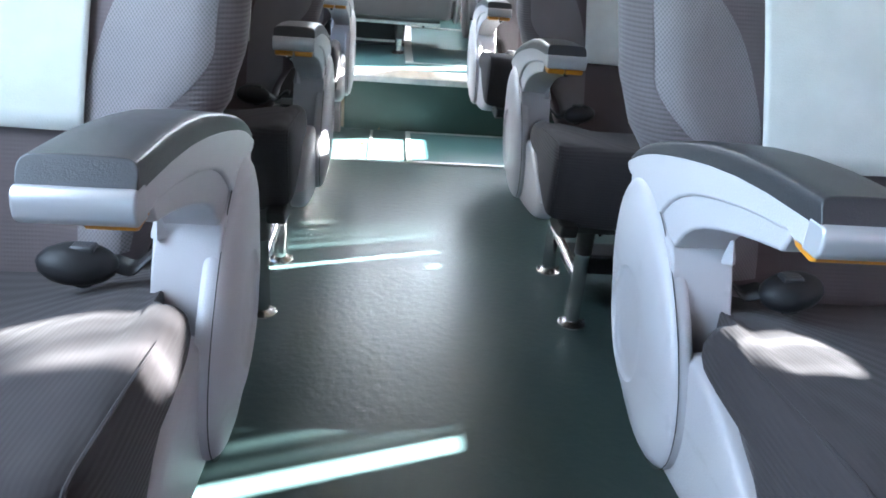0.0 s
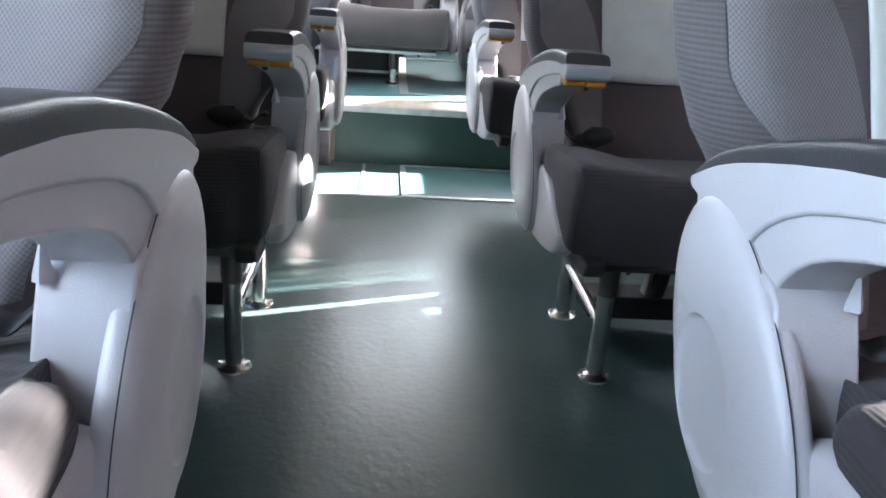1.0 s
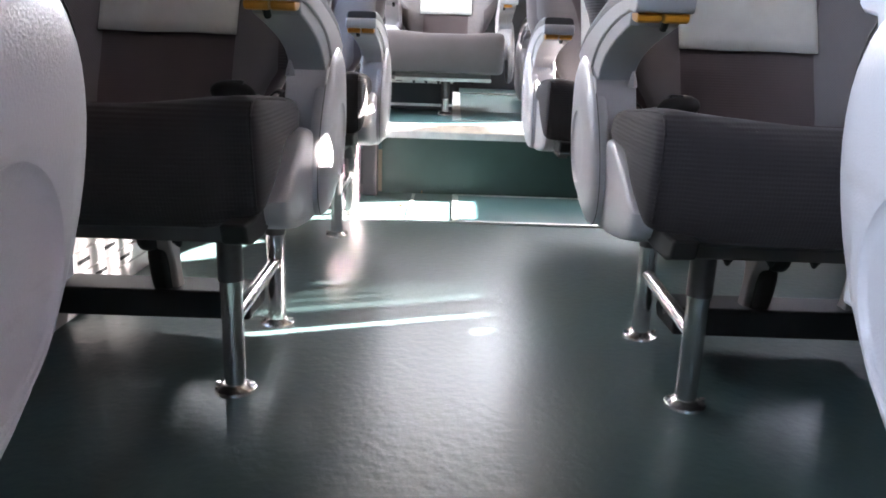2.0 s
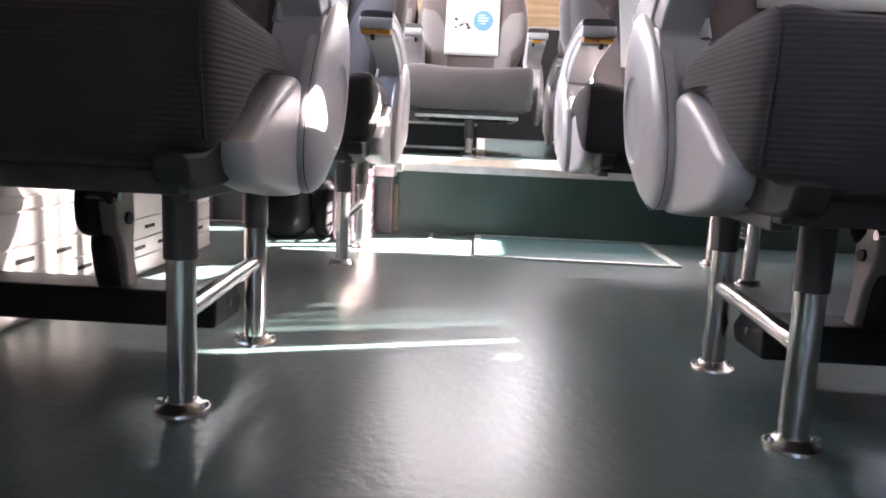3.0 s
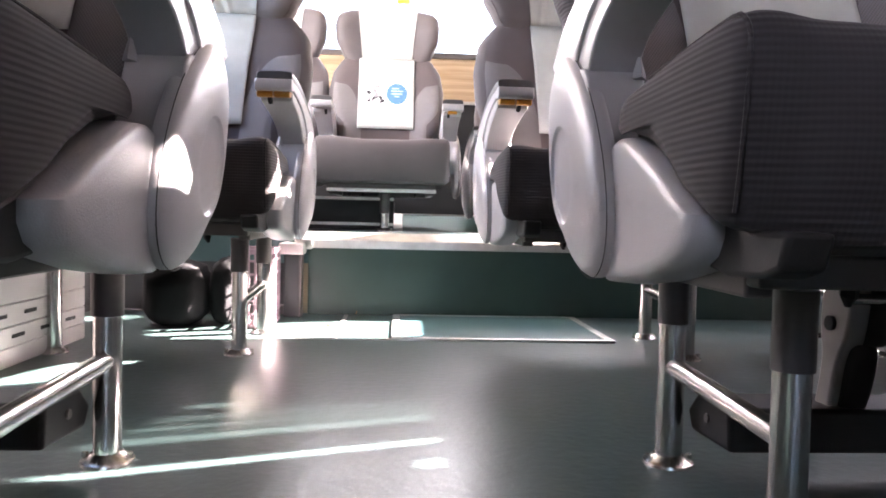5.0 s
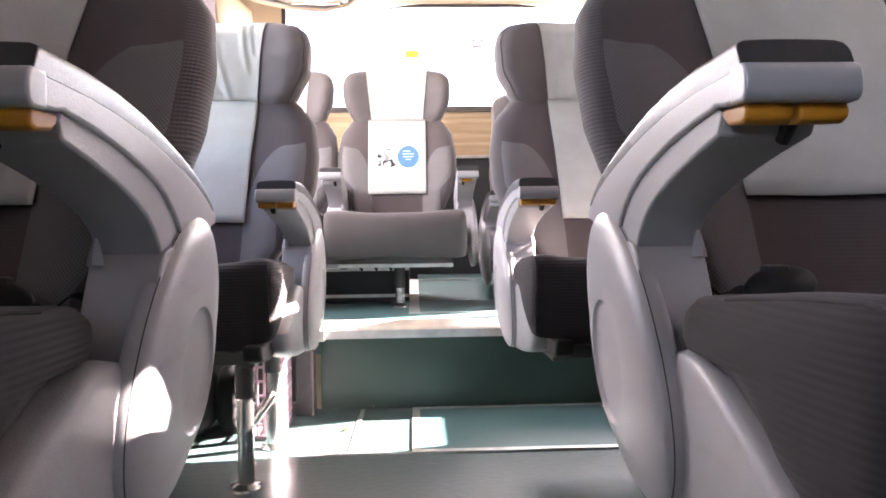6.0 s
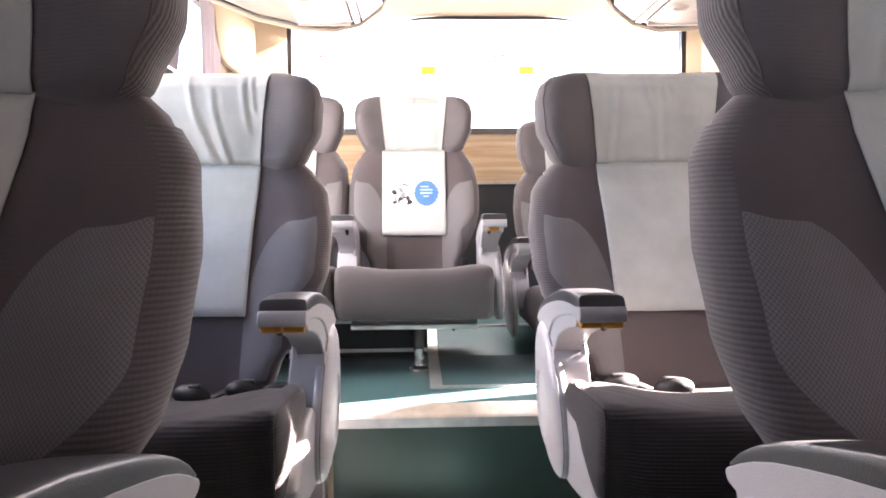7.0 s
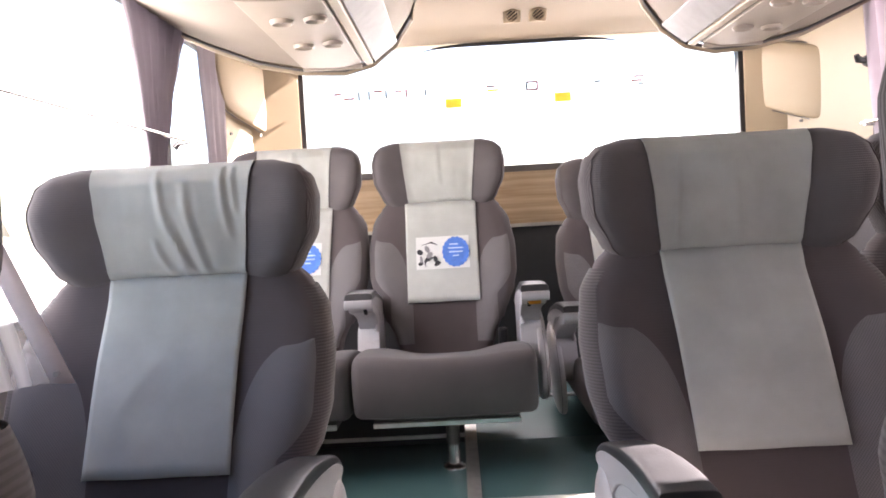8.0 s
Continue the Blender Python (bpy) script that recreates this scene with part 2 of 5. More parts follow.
def wood_mat():
    m = mat("pale_wood_laminate", (0.50, 0.36, 0.21), 0.42, 0, 0.05, 3.0)
    n, l = m.node_tree.nodes, m.node_tree.links
    tc = n.new("ShaderNodeTexCoord")
    mp = n.new("ShaderNodeMapping")
    mp.inputs["Scale"].default_value = (1.2, 1.0, 26.0)
    ns = n.new("ShaderNodeTexNoise")
    ns.inputs["Scale"].default_value, ns.inputs["Detail"].default_value = 2.0, 6
    cr = n.new("ShaderNodeValToRGB")
    cr.color_ramp.elements[0].position, cr.color_ramp.elements[1].position = 0.32, 0.68
    cr.color_ramp.elements[0].color, cr.color_ramp.elements[1].color = (0.45, 0.31, 0.18, 1), (0.70, 0.56, 0.37, 1)
    l.new(tc.outputs["Object"], mp.inputs["Vector"])
    l.new(mp.outputs[0], ns.inputs["Vector"])
    l.new(ns.outputs["Fac"], cr.inputs["Fac"])
    l.new(cr.outputs["Color"], n["Principled BSDF"].inputs["Base Color"])
    return m


M_WOOD = wood_mat()


# building helpers ----------------------------------------------------------
def part(name, bm, material, parent=None, label="", smooth=True, bevel=0.0):
    """Links a bmesh as one mesh object under a thing or part."""
    me = bpy.data.meshes.new(name)
    bmesh.ops.recalc_face_normals(bm, faces=bm.faces)
    bm.to_mesh(me)
    bm.free()
    me.materials.append(material)
    if smooth:
        me.shade_smooth()
        me.set_sharp_from_angle(angle=radians(38))
    ob = new(name, me)
    if parent:
        ob.parent = parent
    if bevel:
        b = ob.modifiers.new("bevel", "BEVEL")
        b.width, b.segments, b.limit_method, b.angle_limit = bevel, 3, "ANGLE", radians(35)
    if label:
        ob["label"] = label
    return ob


def thing(name, label, category, group="", kind="", at=None):
    ob = new(name)
    ob.empty_display_size = 0.05
    if at:
        ob.location = at
    return tagged(ob, label, category, group, kind)


def box(bm, x0, x1, y0, y1, z0, z1, m=None):
    r = bmesh.ops.create_cube(bm, size=1)
    t = Matrix.Translation(((x0 + x1) / 2, (y0 + y1) / 2, (z0 + z1) / 2)) @ Matrix.Diagonal((x1 - x0, y1 - y0, z1 - z0, 1))
    bmesh.ops.transform(bm, matrix=(m @ t) if m else t, verts=r["verts"])
    return bm


def boxes(*rows):
    bm = bmesh.new()
    for r in rows:
        box(bm, *r)
    return bm


def loft(bm, rings, cap=True):
    """Joins closed rings of points, one after the other."""
    vs = [[bm.verts.new(p) for p in ring] for ring in rings]
    n = len(vs[0])
    for a, b in zip(vs, vs[1:]):
        for i in range(n):
            j = (i + 1) % n
            bm.faces.new((a[i], a[j], b[j], b[i]))
    if cap:
        bm.faces.new(vs[0])
        bm.faces.new(list(reversed(vs[-1])))
    return bm


def sheet(bm, rows):
    """An open grid of points."""
    vs = [[bm.verts.new(p) for p in row] for row in rows]
    for a, b in zip(vs, vs[1:]):
        for i in range(len(a) - 1):
            bm.faces.new((a[i], a[i + 1], b[i + 1], b[i]))
    return bm


def extrude_x(bm, pts, x0, x1):
    return loft(bm, [[(x, y, z) for y, z in pts] for x in (x0, x1)])


def extrude_y(bm, pts, y0, y1):
    return loft(bm, [[(x, y, z) for x, z in pts] for y in (y0, y1)])


def tube(bm, pts, r, n=12):
    """A round bar along points; r may be one radius or one for each point."""
    pts = [Vector(p) for p in pts]
    rings = []
    up = Vector((0.31, 0.17, 0.93))
    for i, p in enumerate(pts):
        d = (pts[min(i + 1, len(pts) - 1)] - pts[max(i - 1, 0)]).normalized()
        a = d.cross(up)
        if a.length < 0.2:
            a = d.cross(Vector((1, 0, 0)))
        a.normalize()
        b = d.cross(a)
        rad = r[i] if isinstance(r, (list, tuple)) else r
        rings.append([p + rad * (math.cos(k * 2 * math.pi / n) * a + math.sin(k * 2 * math.pi / n) * b) for k in range(n)])
    return loft(bm, rings)


def rounded(pts, times=2):
    """Cuts the corners of a closed outline."""
    for _ in range(times):
        pts = [q for (a, b), (c, d) in zip(pts, pts[1:] + pts[:1]) for q in ((0.75 * a + 0.25 * c, 0.75 * b + 0.25 * d), (0.25 * a + 0.75 * c, 0.25 * b + 0.75 * d))]
    return pts


def lerp_table(table, z):
    for (za, a), (zb, b) in zip(table, table[1:]):
        if z <= zb:
            k = max(0.0, min(1.0, (z - za) / (zb - za)))
            k = k * k * (3 - 2 * k) * 0.5 + k * 0.5
            return a + (b - a) * k
    return table[-1][1]


def smoothstep(a, b, v):
    k = max(0.0, min(1.0, (v - a) / (b - a)))
    return k * k * (3 - 2 * k)


# the shell of the coach ------------------------------------------------------
def structure(name, bm, material, label, smooth=False, bevel=0.0):
    return tagged(part(name, bm, material, None, "", smooth, bevel), label, "structure", "", "structure")


Y_STEP = 3.33
Y_UP = 4.08                          # second rise on the platform
structure("ground", boxes((-400, 400, -400, 400, -1.25, -1.05)), M_GROUND, "pale concrete ground outside the coach")
structure("floor", boxes((X_LEFT, X_RIGHT, Y_FRONT, Y_STEP + 0.02, -0.06, 0.0)), M_FLOOR, "dark green-grey glossy vinyl coach floor")
structure("platform", boxes((-0.22, X_RIGHT, Y_STEP + 0.056, Y_REAR, 0.02, PLAT), (X_LEFT, -0.22, Y_STEP + 0.056, Y_REAR, 0.16, PLAT)), M_FLOOR2, "raised teal vinyl platform at the rear")
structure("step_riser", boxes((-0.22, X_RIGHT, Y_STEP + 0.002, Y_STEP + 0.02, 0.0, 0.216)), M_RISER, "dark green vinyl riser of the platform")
bm = bmesh.new()
extrude_x(bm, [(Y_STEP - 0.006, 0.214), (Y_STEP + 0.020, 0.214), (Y_STEP + 0.056, 0.240), (Y_STEP + 0.062, PLAT + 0.0015), (Y_STEP + 0.062, PLAT + 0.004), (Y_STEP + 0.050, PLAT + 0.003), (Y_STEP + 0.004, 0.2445), (Y_STEP - 0.004, 0.239)], -0.24, X_RIGHT)
structure("step_nosing", bm, M_ALU, "worn aluminium nosing on the platform edge")
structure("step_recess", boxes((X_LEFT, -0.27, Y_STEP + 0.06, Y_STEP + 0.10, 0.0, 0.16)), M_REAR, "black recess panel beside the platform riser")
bm = bmesh.new()
extrude_x(bm, [(Y_UP, PLAT), (Y_UP + 0.26, PLAT + 0.065), (Y_REAR, PLAT + 0.065), (Y_REAR, PLAT)], 0.085, X_RIGHT)
structure("aisle_ramp", bm, M_FLOOR2, "teal vinyl ramp rising behind the rear aisle")
structure("rear_box", boxes((X_LEFT, 0.045, Y_UP, Y_REAR, PLAT, 0.385)), M_REAR, "black box step under the rear seats")
structure("box_trim", boxes((X_LEFT, 0.045, Y_UP - 0.008, Y_UP + 0.004, PLAT + 0.018, PLAT + 0.030), (X_LEFT, 0.045, Y_UP - 0.008, Y_UP + 0.03, 0.385, 0.397)), M_ALU, "pale metal edge strips on the box step")
bm = boxes((0.046, 0.084, Y_STEP + 0.26, Y_UP, PLAT, PLAT + 0.006))
extrude_x(bm, [(Y_UP, PLAT + 0.001), (Y_UP + 0.26, PLAT + 0.066), (Y_UP + 0.26, PLAT + 0.072), (Y_UP, PLAT + 0.007)], 0.046, 0.084)
box(bm, 0.046, 1.2, Y_UP + 0.26, Y_UP + 0.285, PLAT + 0.066, PLAT + 0.073)
box(bm, 0.046, 1.2, Y_STEP + 0.235, Y_STEP + 0.26, PLAT, PLAT + 0.005)
structure("platform_strips", bm, M_ALU, "pale aluminium strips along the rear aisle hatch")

# floor hatch
H = dict(x0=0.055, x1=0.645, y0=2.855, y1=3.315, w=0.022)
hatch = tagged(thing("floor_hatch", "green floor hatch with a pale aluminium frame set in the aisle", "floor hatch"), kind="structure")
part("panel", boxes((H["x0"] + H["w"], H["x1"] - H["w"], H["y0"] + H["w"], H["y1"] - H["w"], 0.0, 0.004)), M_FLOOR2, hatch, "", False)
for row in ((H["x0"], H["x1"], H["y0"], H["y0"] + H["w"], 0, 0.0055), (H["x0"], H["x1"], H["y1"] - H["w"], H["y1"], 0, 0.0055),
            (H["x0"], H["x0"] + H["w"], H["y0"] + H["w"], H["y1"] - H["w"], 0, 0.0055), (H["x1"] - H["w"], H["x1"], H["y0"] + H["w"], H["y1"] - H["w"], 0, 0.0055)):
    part("frame_strip", boxes(row), M_ALU, hatch, "pale aluminium strip", False)
structure("floor_seam", boxes((0.055 - 0.34, 0.055, 2.857, 2.866, 0, 0.003), (-0.10, -0.088, 2.87, 3.31, 0, 0.003)), M_ALU, "thin metal seam strips in the floor")


# side walls with window openings: solid below the sill, above the head, and at pillars
LEFT_PILLARS = [(-4.2, -4.05), (-2.2, -2.1), (-0.35, -0.25), (1.45, 1.55), (4.16, 4.22), (4.78, 4.95)]
RIGHT_PILLARS = [(-4.2, -4.05), (-2.2, -2.1), (-0.35, -0.25), (2.02, 2.10), (4.16, 4.24), (4.40, 4.95)]


def side_wall(name, x0, x1, pillars, label):
    bm = boxes((x0, x1, Y_FRONT, Y_REAR, -0.9, SILL), (x0, x1, Y_FRONT, Y_REAR, HEAD, 2.05))
    for a, b in pillars:
        box(bm, x0, x1, a, b, SILL, HEAD)
    return structure(name, bm, M_WALL, label)


side_wall("wall_left", X_LEFT - 0.06, X_LEFT, LEFT_PILLARS, "grey cloth-covered coach side wall with large windows")
side_wall("wall_right", X_RIGHT, X_RIGHT + 0.06, RIGHT_PILLARS, "grey cloth-covered coach side wall with large windows")

structure("ceiling", boxes((X_LEFT - 0.06, X_RIGHT + 0.06, Y_FRONT, Y_REAR + 0.06, Z_CEIL, Z_CEIL + 0.08)), M_CREAM, "cream coach ceiling")
RW = dict(x0=-0.605, x1=1.335, z0=1.20, z1=1.74)
structure("wall_rear", boxes((X_LEFT - 0.06, X_RIGHT + 0.06, Y_REAR, Y_REAR + 0.06, -0.9, RW["z0"]), (X_LEFT - 0.06, RW["x0"], Y_REAR, Y_REAR + 0.06, RW["z0"], RW["z1"]),
                             (RW["x1"], X_RIGHT + 0.06, Y_REAR, Y_REAR + 0.06, RW["z0"], RW["z1"]), (X_LEFT - 0.06, X_RIGHT + 0.06, Y_REAR, Y_REAR + 0.06, RW["z1"], 2.05)), M_CREAM, "cream rear wall with the wide back window")
structure("wall_front", boxes((X_LEFT - 0.06, X_RIGHT + 0.06, Y_FRONT - 0.06, Y_FRONT, -0.9, 1.10), (X_LEFT - 0.06, X_LEFT + 0.15, Y_FRONT - 0.06, Y_FRONT, 1.10, 1.85),
                              (X_RIGHT - 0.15, X_RIGHT + 0.06, Y_FRONT - 0.06, Y_FRONT, 1.10, 1.85), (X_LEFT - 0.06, X_RIGHT + 0.06, Y_FRONT - 0.06, Y_FRONT, 1.85, 2.05)), M_WALL, "grey front wall round the windscreen")
structure("rear_lower_panel", boxes((X_LEFT, X_RIGHT, Y_REAR - 0.02, Y_REAR - 0.002, PLAT, 0.935)), M_REAR, "charcoal panel behind the rear seats")
structure("rear_wood_panel", boxes((X_LEFT, X_RIGHT, Y_REAR - 0.028, Y_REAR - 0.002, 0.945, 1.17)), M_WOOD, "pale wood laminate panel under the back window")
structure("rear_panel_trim", boxes((X_LEFT, X_RIGHT, Y_REAR - 0.036, Y_REAR - 0.002, 0.930, 0.945)), M_ALU, "thin pale metal strip under the wood panel")
structure("rear_window_sill", boxes((X_LEFT, X_RIGHT, Y_REAR - 0.05, Y_REAR - 0.002, 1.17, 1.198)), M_FRAME, "dark grey sill of the back window")
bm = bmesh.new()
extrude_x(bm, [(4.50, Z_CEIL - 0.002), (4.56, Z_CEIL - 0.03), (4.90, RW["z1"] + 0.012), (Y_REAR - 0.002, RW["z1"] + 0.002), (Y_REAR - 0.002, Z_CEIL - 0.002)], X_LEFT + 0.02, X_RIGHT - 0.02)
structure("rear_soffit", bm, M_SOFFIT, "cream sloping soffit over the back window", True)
bm = bmesh.new()
arc = [(-0.060 + 0.86 * k / 28, 1 - abs(k / 14 - 1) ** 3) for k in range(29)]
rise = [(x, RW["z1"] - 0.030 + 0.024 * (1 - abs((x - 0.37) / 0.43) ** 5)) for x, q in arc]
extrude_y(bm, [(x, z + 0.001 + 0.0035 * q) for (x, z), (_, q) in zip(rise, arc)] + [(x, z - 0.001 - 0.011 * q) for (x, z), (_, q) in zip(rise[::-1], arc[::-1])], Y_REAR - 0.012, Y_REAR - 0.003)
structure("window_visor_band", bm, M_RUBBER, "dark curved band along the top of the back window")


def pane(name, x0, x1, y0, y1, z0, z1, label):
    t = tagged(thing(name, label, "window"), kind="structure")
    g = part("pane", boxes((x0, x1, y0, y1, z0, z1)), M_GLASS, t, "clear glass pane", False)
    g.visible_shadow = False
    return t


def side_windows(tag, x, pillars, label):
    k = 0
    for (a, b), (c, d) in zip(pillars, pillars[1:]):
        k += 1
        t = pane("window_%s_%d" % (tag, k), x - 0.003, x + 0.003, b, c, SILL, HEAD, label)
        s = 0.014
        part("rubber_seal", boxes((x - s, x + s, b, c, SILL, SILL + 0.016), (x - s, x + s, b, c, HEAD - 0.016, HEAD), (x - s, x + s, b, b + 0.016, SILL, HEAD), (x - s, x + s, c - 0.016, c, SILL, HEAD)), M_RUBBER, t, "black rubber seal", False)


side_windows("left", X_LEFT - 0.03, LEFT_PILLARS, "large clear side window with a black rubber seal")
side_windows("right", X_RIGHT + 0.03, RIGHT_PILLARS, "large clear side window with a black rubber seal")
pane("window_front", X_LEFT + 0.15, X_RIGHT - 0.15, Y_FRONT - 0.033, Y_FRONT - 0.027, 1.10, 1.85, "wide clear windscreen of the coach")
rear_window = pane("window_rear", RW["x0"], RW["x1"], Y_REAR + 0.027, Y_REAR + 0.033, RW["z0"], RW["z1"], "wide clear back window of the coach")
part("rubber_seal", boxes((RW["x0"], RW["x0"] + 0.022, Y_REAR + 0.004, Y_REAR + 0.05, RW["z0"], RW["z1"]), (RW["x1"] - 0.022, RW["x1"], Y_REAR + 0.004, Y_REAR + 0.05, RW["z0"], RW["z1"])), M_RUBBER, rear_window, "black rubber seal", False)
for x in (0.072, 0.554):
    part("sticker", boxes((x - 0.036, x + 0.036, Y_REAR + 0.036, Y_REAR + 0.042, 1.470, 1.510)), M_YELLOW, rear_window, "amber rectangular sticker on the glass", False)


# the seats ---------------------------------------------------------------------
RECLINE = 0.44
W_BODY = [(0.34, 0.165), (0.45, 0.205), (0.52, 0.243), (0.56, 0.264), (0.60, 0.286), (0.66, 0.301), (0.74, 0.304), (0.83, 0.290), (0.89, 0.255), (0.935, 0.205)]
H_BODY = [(0.34, 0.050), (0.45, 0.060), (0.75, 0.062), (0.90, 0.050), (0.935, 0.030)]
B_BODY = [(0.34, 0.02), (0.48, 0.045), (0.70, 0.050), (0.90, 0.020), (0.935, 0.01)]
W_HEAD = [(0.885, 0.210), (0.92, 0.246), (0.985, 0.280), (1.05, 0.286), (1.09, 0.276), (1.115, 0.250), (1.128, 0.20)]
H_HEAD = [(0.885, 0.030), (0.92, 0.052), (1.02, 0.062), (1.09, 0.050), (1.115, 0.032), (1.128, 0.008)]
B_HEAD = [(0.885, 0.03), (0.93, 0.06), (1.03, 0.075), (1.10, 0.045), (1.128, 0.02)]
POWER = 3.0


def back_front(z):
    bend = max(0.0, z - 0.86)
    return 0.395 + RECLINE * (z - 0.565) - 0.010 * math.sin((min(z, 0.86) - 0.45) * 9) - 1.25 * bend * bend / (bend + 0.06) * RECLINE


class Shell:
    """The rounded cross-sections of a backrest or headrest, one for each height."""

    def __init__(self, w, h, b, wide):
        self.w, self.h, self.b, self.wide = w, h, b, wide

    def at(self, z, a, off=0.0):
        w = lerp_table(self.w, z) * self.wide + off
        h = lerp_table(self.h, z)
        c, s = math.cos(a), math.sin(a)
        x = w * math.copysign(abs(c) ** (2 / POWER), c)
        d = math.copysign(abs(s) ** (2 / POWER), s)
        fwd = lerp_table(self.b, z) * smoothstep(0.42, 0.98, abs(x) / w) * (0.55 + 0.45 * d)
        mid = back_front(z) + 0.062
        return Vector((x, mid - d * (h + off) - fwd, z))

    def angle(self, z, x):
        w = lerp_table(self.w, z) * self.wide
        k = min(1.0, abs(x) / w)
        a = math.acos(k ** (POWER / 2))
        return a if x >= 0 else math.pi - a

    def closed(self, bm, z0, z1, nz, n=44):
        return loft(bm, [[self.at(z0 + (z1 - z0) * i / nz, k * 2 * math.pi / n) for k in range(n)] for i in range(nz + 1)])


# creases of the headrest cloth: (x at the top, z there, x at the bottom, z there, width, height)
FOLDS = ((-0.028, 1.115, 0.024, 0.906, 0.0065, 0.0060), (0.026, 1.075, 0.060, 0.912, 0.0060, 0.0050), (-0.036, 0.975, -0.004, 0.905, 0.0055, 0.0040), (0.006, 0.985, 0.040, 0.905, 0.0050, 0.0042), (0.098, 1.110, 0.110, 0.990, 0.0060, 0.0048), (0.118, 1.115, 0.126, 1.030, 0.0050, 0.0040), (-0.010, 1.115, 0.000, 1.040, 0.0050, 0.0030))
FOLDS_RIGHT = ((-0.100, 1.100, -0.108, 0.915, 0.0060, 0.0045), (-0.018, 1.118, -0.006, 1.040, 0.0050, 0.0035), (0.004, 1.115, 0.016, 0.915, 0.0060, 0.0042), (0.022, 1.105, 0.030, 1.060, 0.0050, 0.0025))
FOLDS_REAR = ((-0.006, 1.118, 0.000, 0.980, 0.0070, 0.0045),)


def cover_fold(x, z, folds):
    """Raised creases of the headrest cloth, bowed and fading out at both ends."""
    out = 0.0
    for x0, z0, x1, z1, width, height in folds:
        q = (z0 - z) / (z0 - z1)
        if -0.2 < q < 1.2:
            c = x0 + (x1 - x0) * q if q < 0 else x0 + (x1 - x0) * q * q * (1.6 - 0.6 * q)
            width *= 1.35
            d = (x - c) / width
            ridge = math.exp(-d * d) - 0.45 * math.exp(-((x - c - 1.9 * width) / width) ** 2)
            out += 0.85 * height * ridge * smoothstep(-0.2, 0.15, q) * smoothstep(1.2, 0.85, q)
    return out


def wrinkle(x, z, amount):
    return amount * (noise.noise(Vector((x * 26, 0.3, z * 5))) + 0.6 * noise.noise(Vector((x * 60, 4.3, z * 9))))


def make_back(seat, wide, flap_half, printed, folds=FOLDS):
    body, head = Shell(W_BODY, H_BODY, B_BODY, wide), Shell(W_HEAD, H_HEAD, B_HEAD, wide)
    part("backrest", body.closed(bmesh.new(), 0.34, 0.935, 26), M_DARK, seat, "dark brown-grey ribbed backrest")
    for side in (1, -1):
        # pale bolster: its inner edge is a quarter ellipse that meets the shoulder
        rows = []

        def edge_x(z):
            """Where bolster and border meet: along the side, then curving in below."""
            return wide * min(0.925 * lerp_table(W_BODY, z), max(0.215, 0.925 * lerp_table(W_BODY, z) - 8.0 * max(0.0, 0.66 - z) ** 2))

        for i in range(33):
            z = 0.430 + 0.350 * i / 32
            k = max(0.0, min(1.0, (z - 0.45) / 0.330))
            out = edge_x(z)
            xin = 0.126 * wide + (out - 0.126 * wide) * (1 - (1 - k ** 2.8) ** (1 / 2.8))
            xin = min(xin, out - 0.002)
            a0 = body.angle(z, xin)
            a1 = body.angle(z, out)
            rows.append([body.at(z, a0 + (a1 - a0) * j / 14, 0.0015 + 0.0045 * min(1, 3 * min(j / 14, 1 - j / 14) + 0.0) * (1 - 0.7 * k ** 6)) for j in range(15)])
        if side < 0:
            rows = [[Vector((-p.x, p.y, p.z)) for p in r] for r in rows]
        rim = []
        for i in range(29):
            z = 0.50 + 0.375 * i / 28
            a0, a1 = body.angle(z, min(max(edge_x(z) + 0.0015, 0.205 * wide), 0.94 * lerp_table(W_BODY, z) * wide)), -0.95
            rim.append([body.at(z, a0 + (a1 - a0) * j / 10, 0.001 + 0.005 * math.sin(math.pi * j / 10)) for j in range(11)])
        if side < 0:
            rim = [[Vector((-p.x, p.y, p.z)) for p in r] for r in rim]
        part("border", sheet(bmesh.new(), rim), M_RIM, seat, "ribbed grey border strip")
        part("bolster", sheet(bmesh.new(), rows), M_LIGHT, seat, "paler grey side bolster")
    part("headrest", head.closed(bmesh.new(), 0.885, 1.128, 18), M_HEAD, seat, "winged dark grey headrest")
    for side in (1, -1):
        pts = []
        for i in range(15):
            z = 0.90 + 0.205 * i / 14
            x = side * 0.955 * lerp_table(W_HEAD, z) * wide
            pts.append(head.at(z, head.angle(z, x), 0.0005))
        part("piping", tube(bmesh.new(), pts, 0.0013, 6), M_DARK, seat, "dark stitched piping on the headrest wing")
    for side in (1, -1):
        wing = []
        for i in range(19):
            z = 0.902 + 0.196 * i / 18
            a0 = head.angle(z, side * 0.955 * lerp_table(W_HEAD, z) * wide)
            a1 = -0.9 if side > 0 else math.pi + 0.9
            wing.append([head.at(z, a0 + (a1 - a0) * j / 12, 0.0006 + 0.0012 * math.sin(math.pi * j / 12)) for j in range(13)])
        part("wing_border", sheet(bmesh.new(), wing), M_WING, seat, "ribbed grey outer side of the headrest wing")
    # white cover: over the headrest, and a flap hanging down the backrest
    rows = []
    for i in range(41):
        z = 0.902 + 0.226 * i / 40
        half = (0.132 + 0.026 * i / 40) * wide
        a0, a1 = head.angle(z, half), head.angle(z, -half)
        row = [head.at(z, a0 + (a1 - a0) * j / 150, 0.005 if i else 0.001) for j in range(151)]
        for p in row:
            p.y += wrinkle(p.x, z, 0.0009) * smoothstep(0, 6, i) - 0.002 - cover_fold(p.x / wide, z, folds)
        rows.append(row)
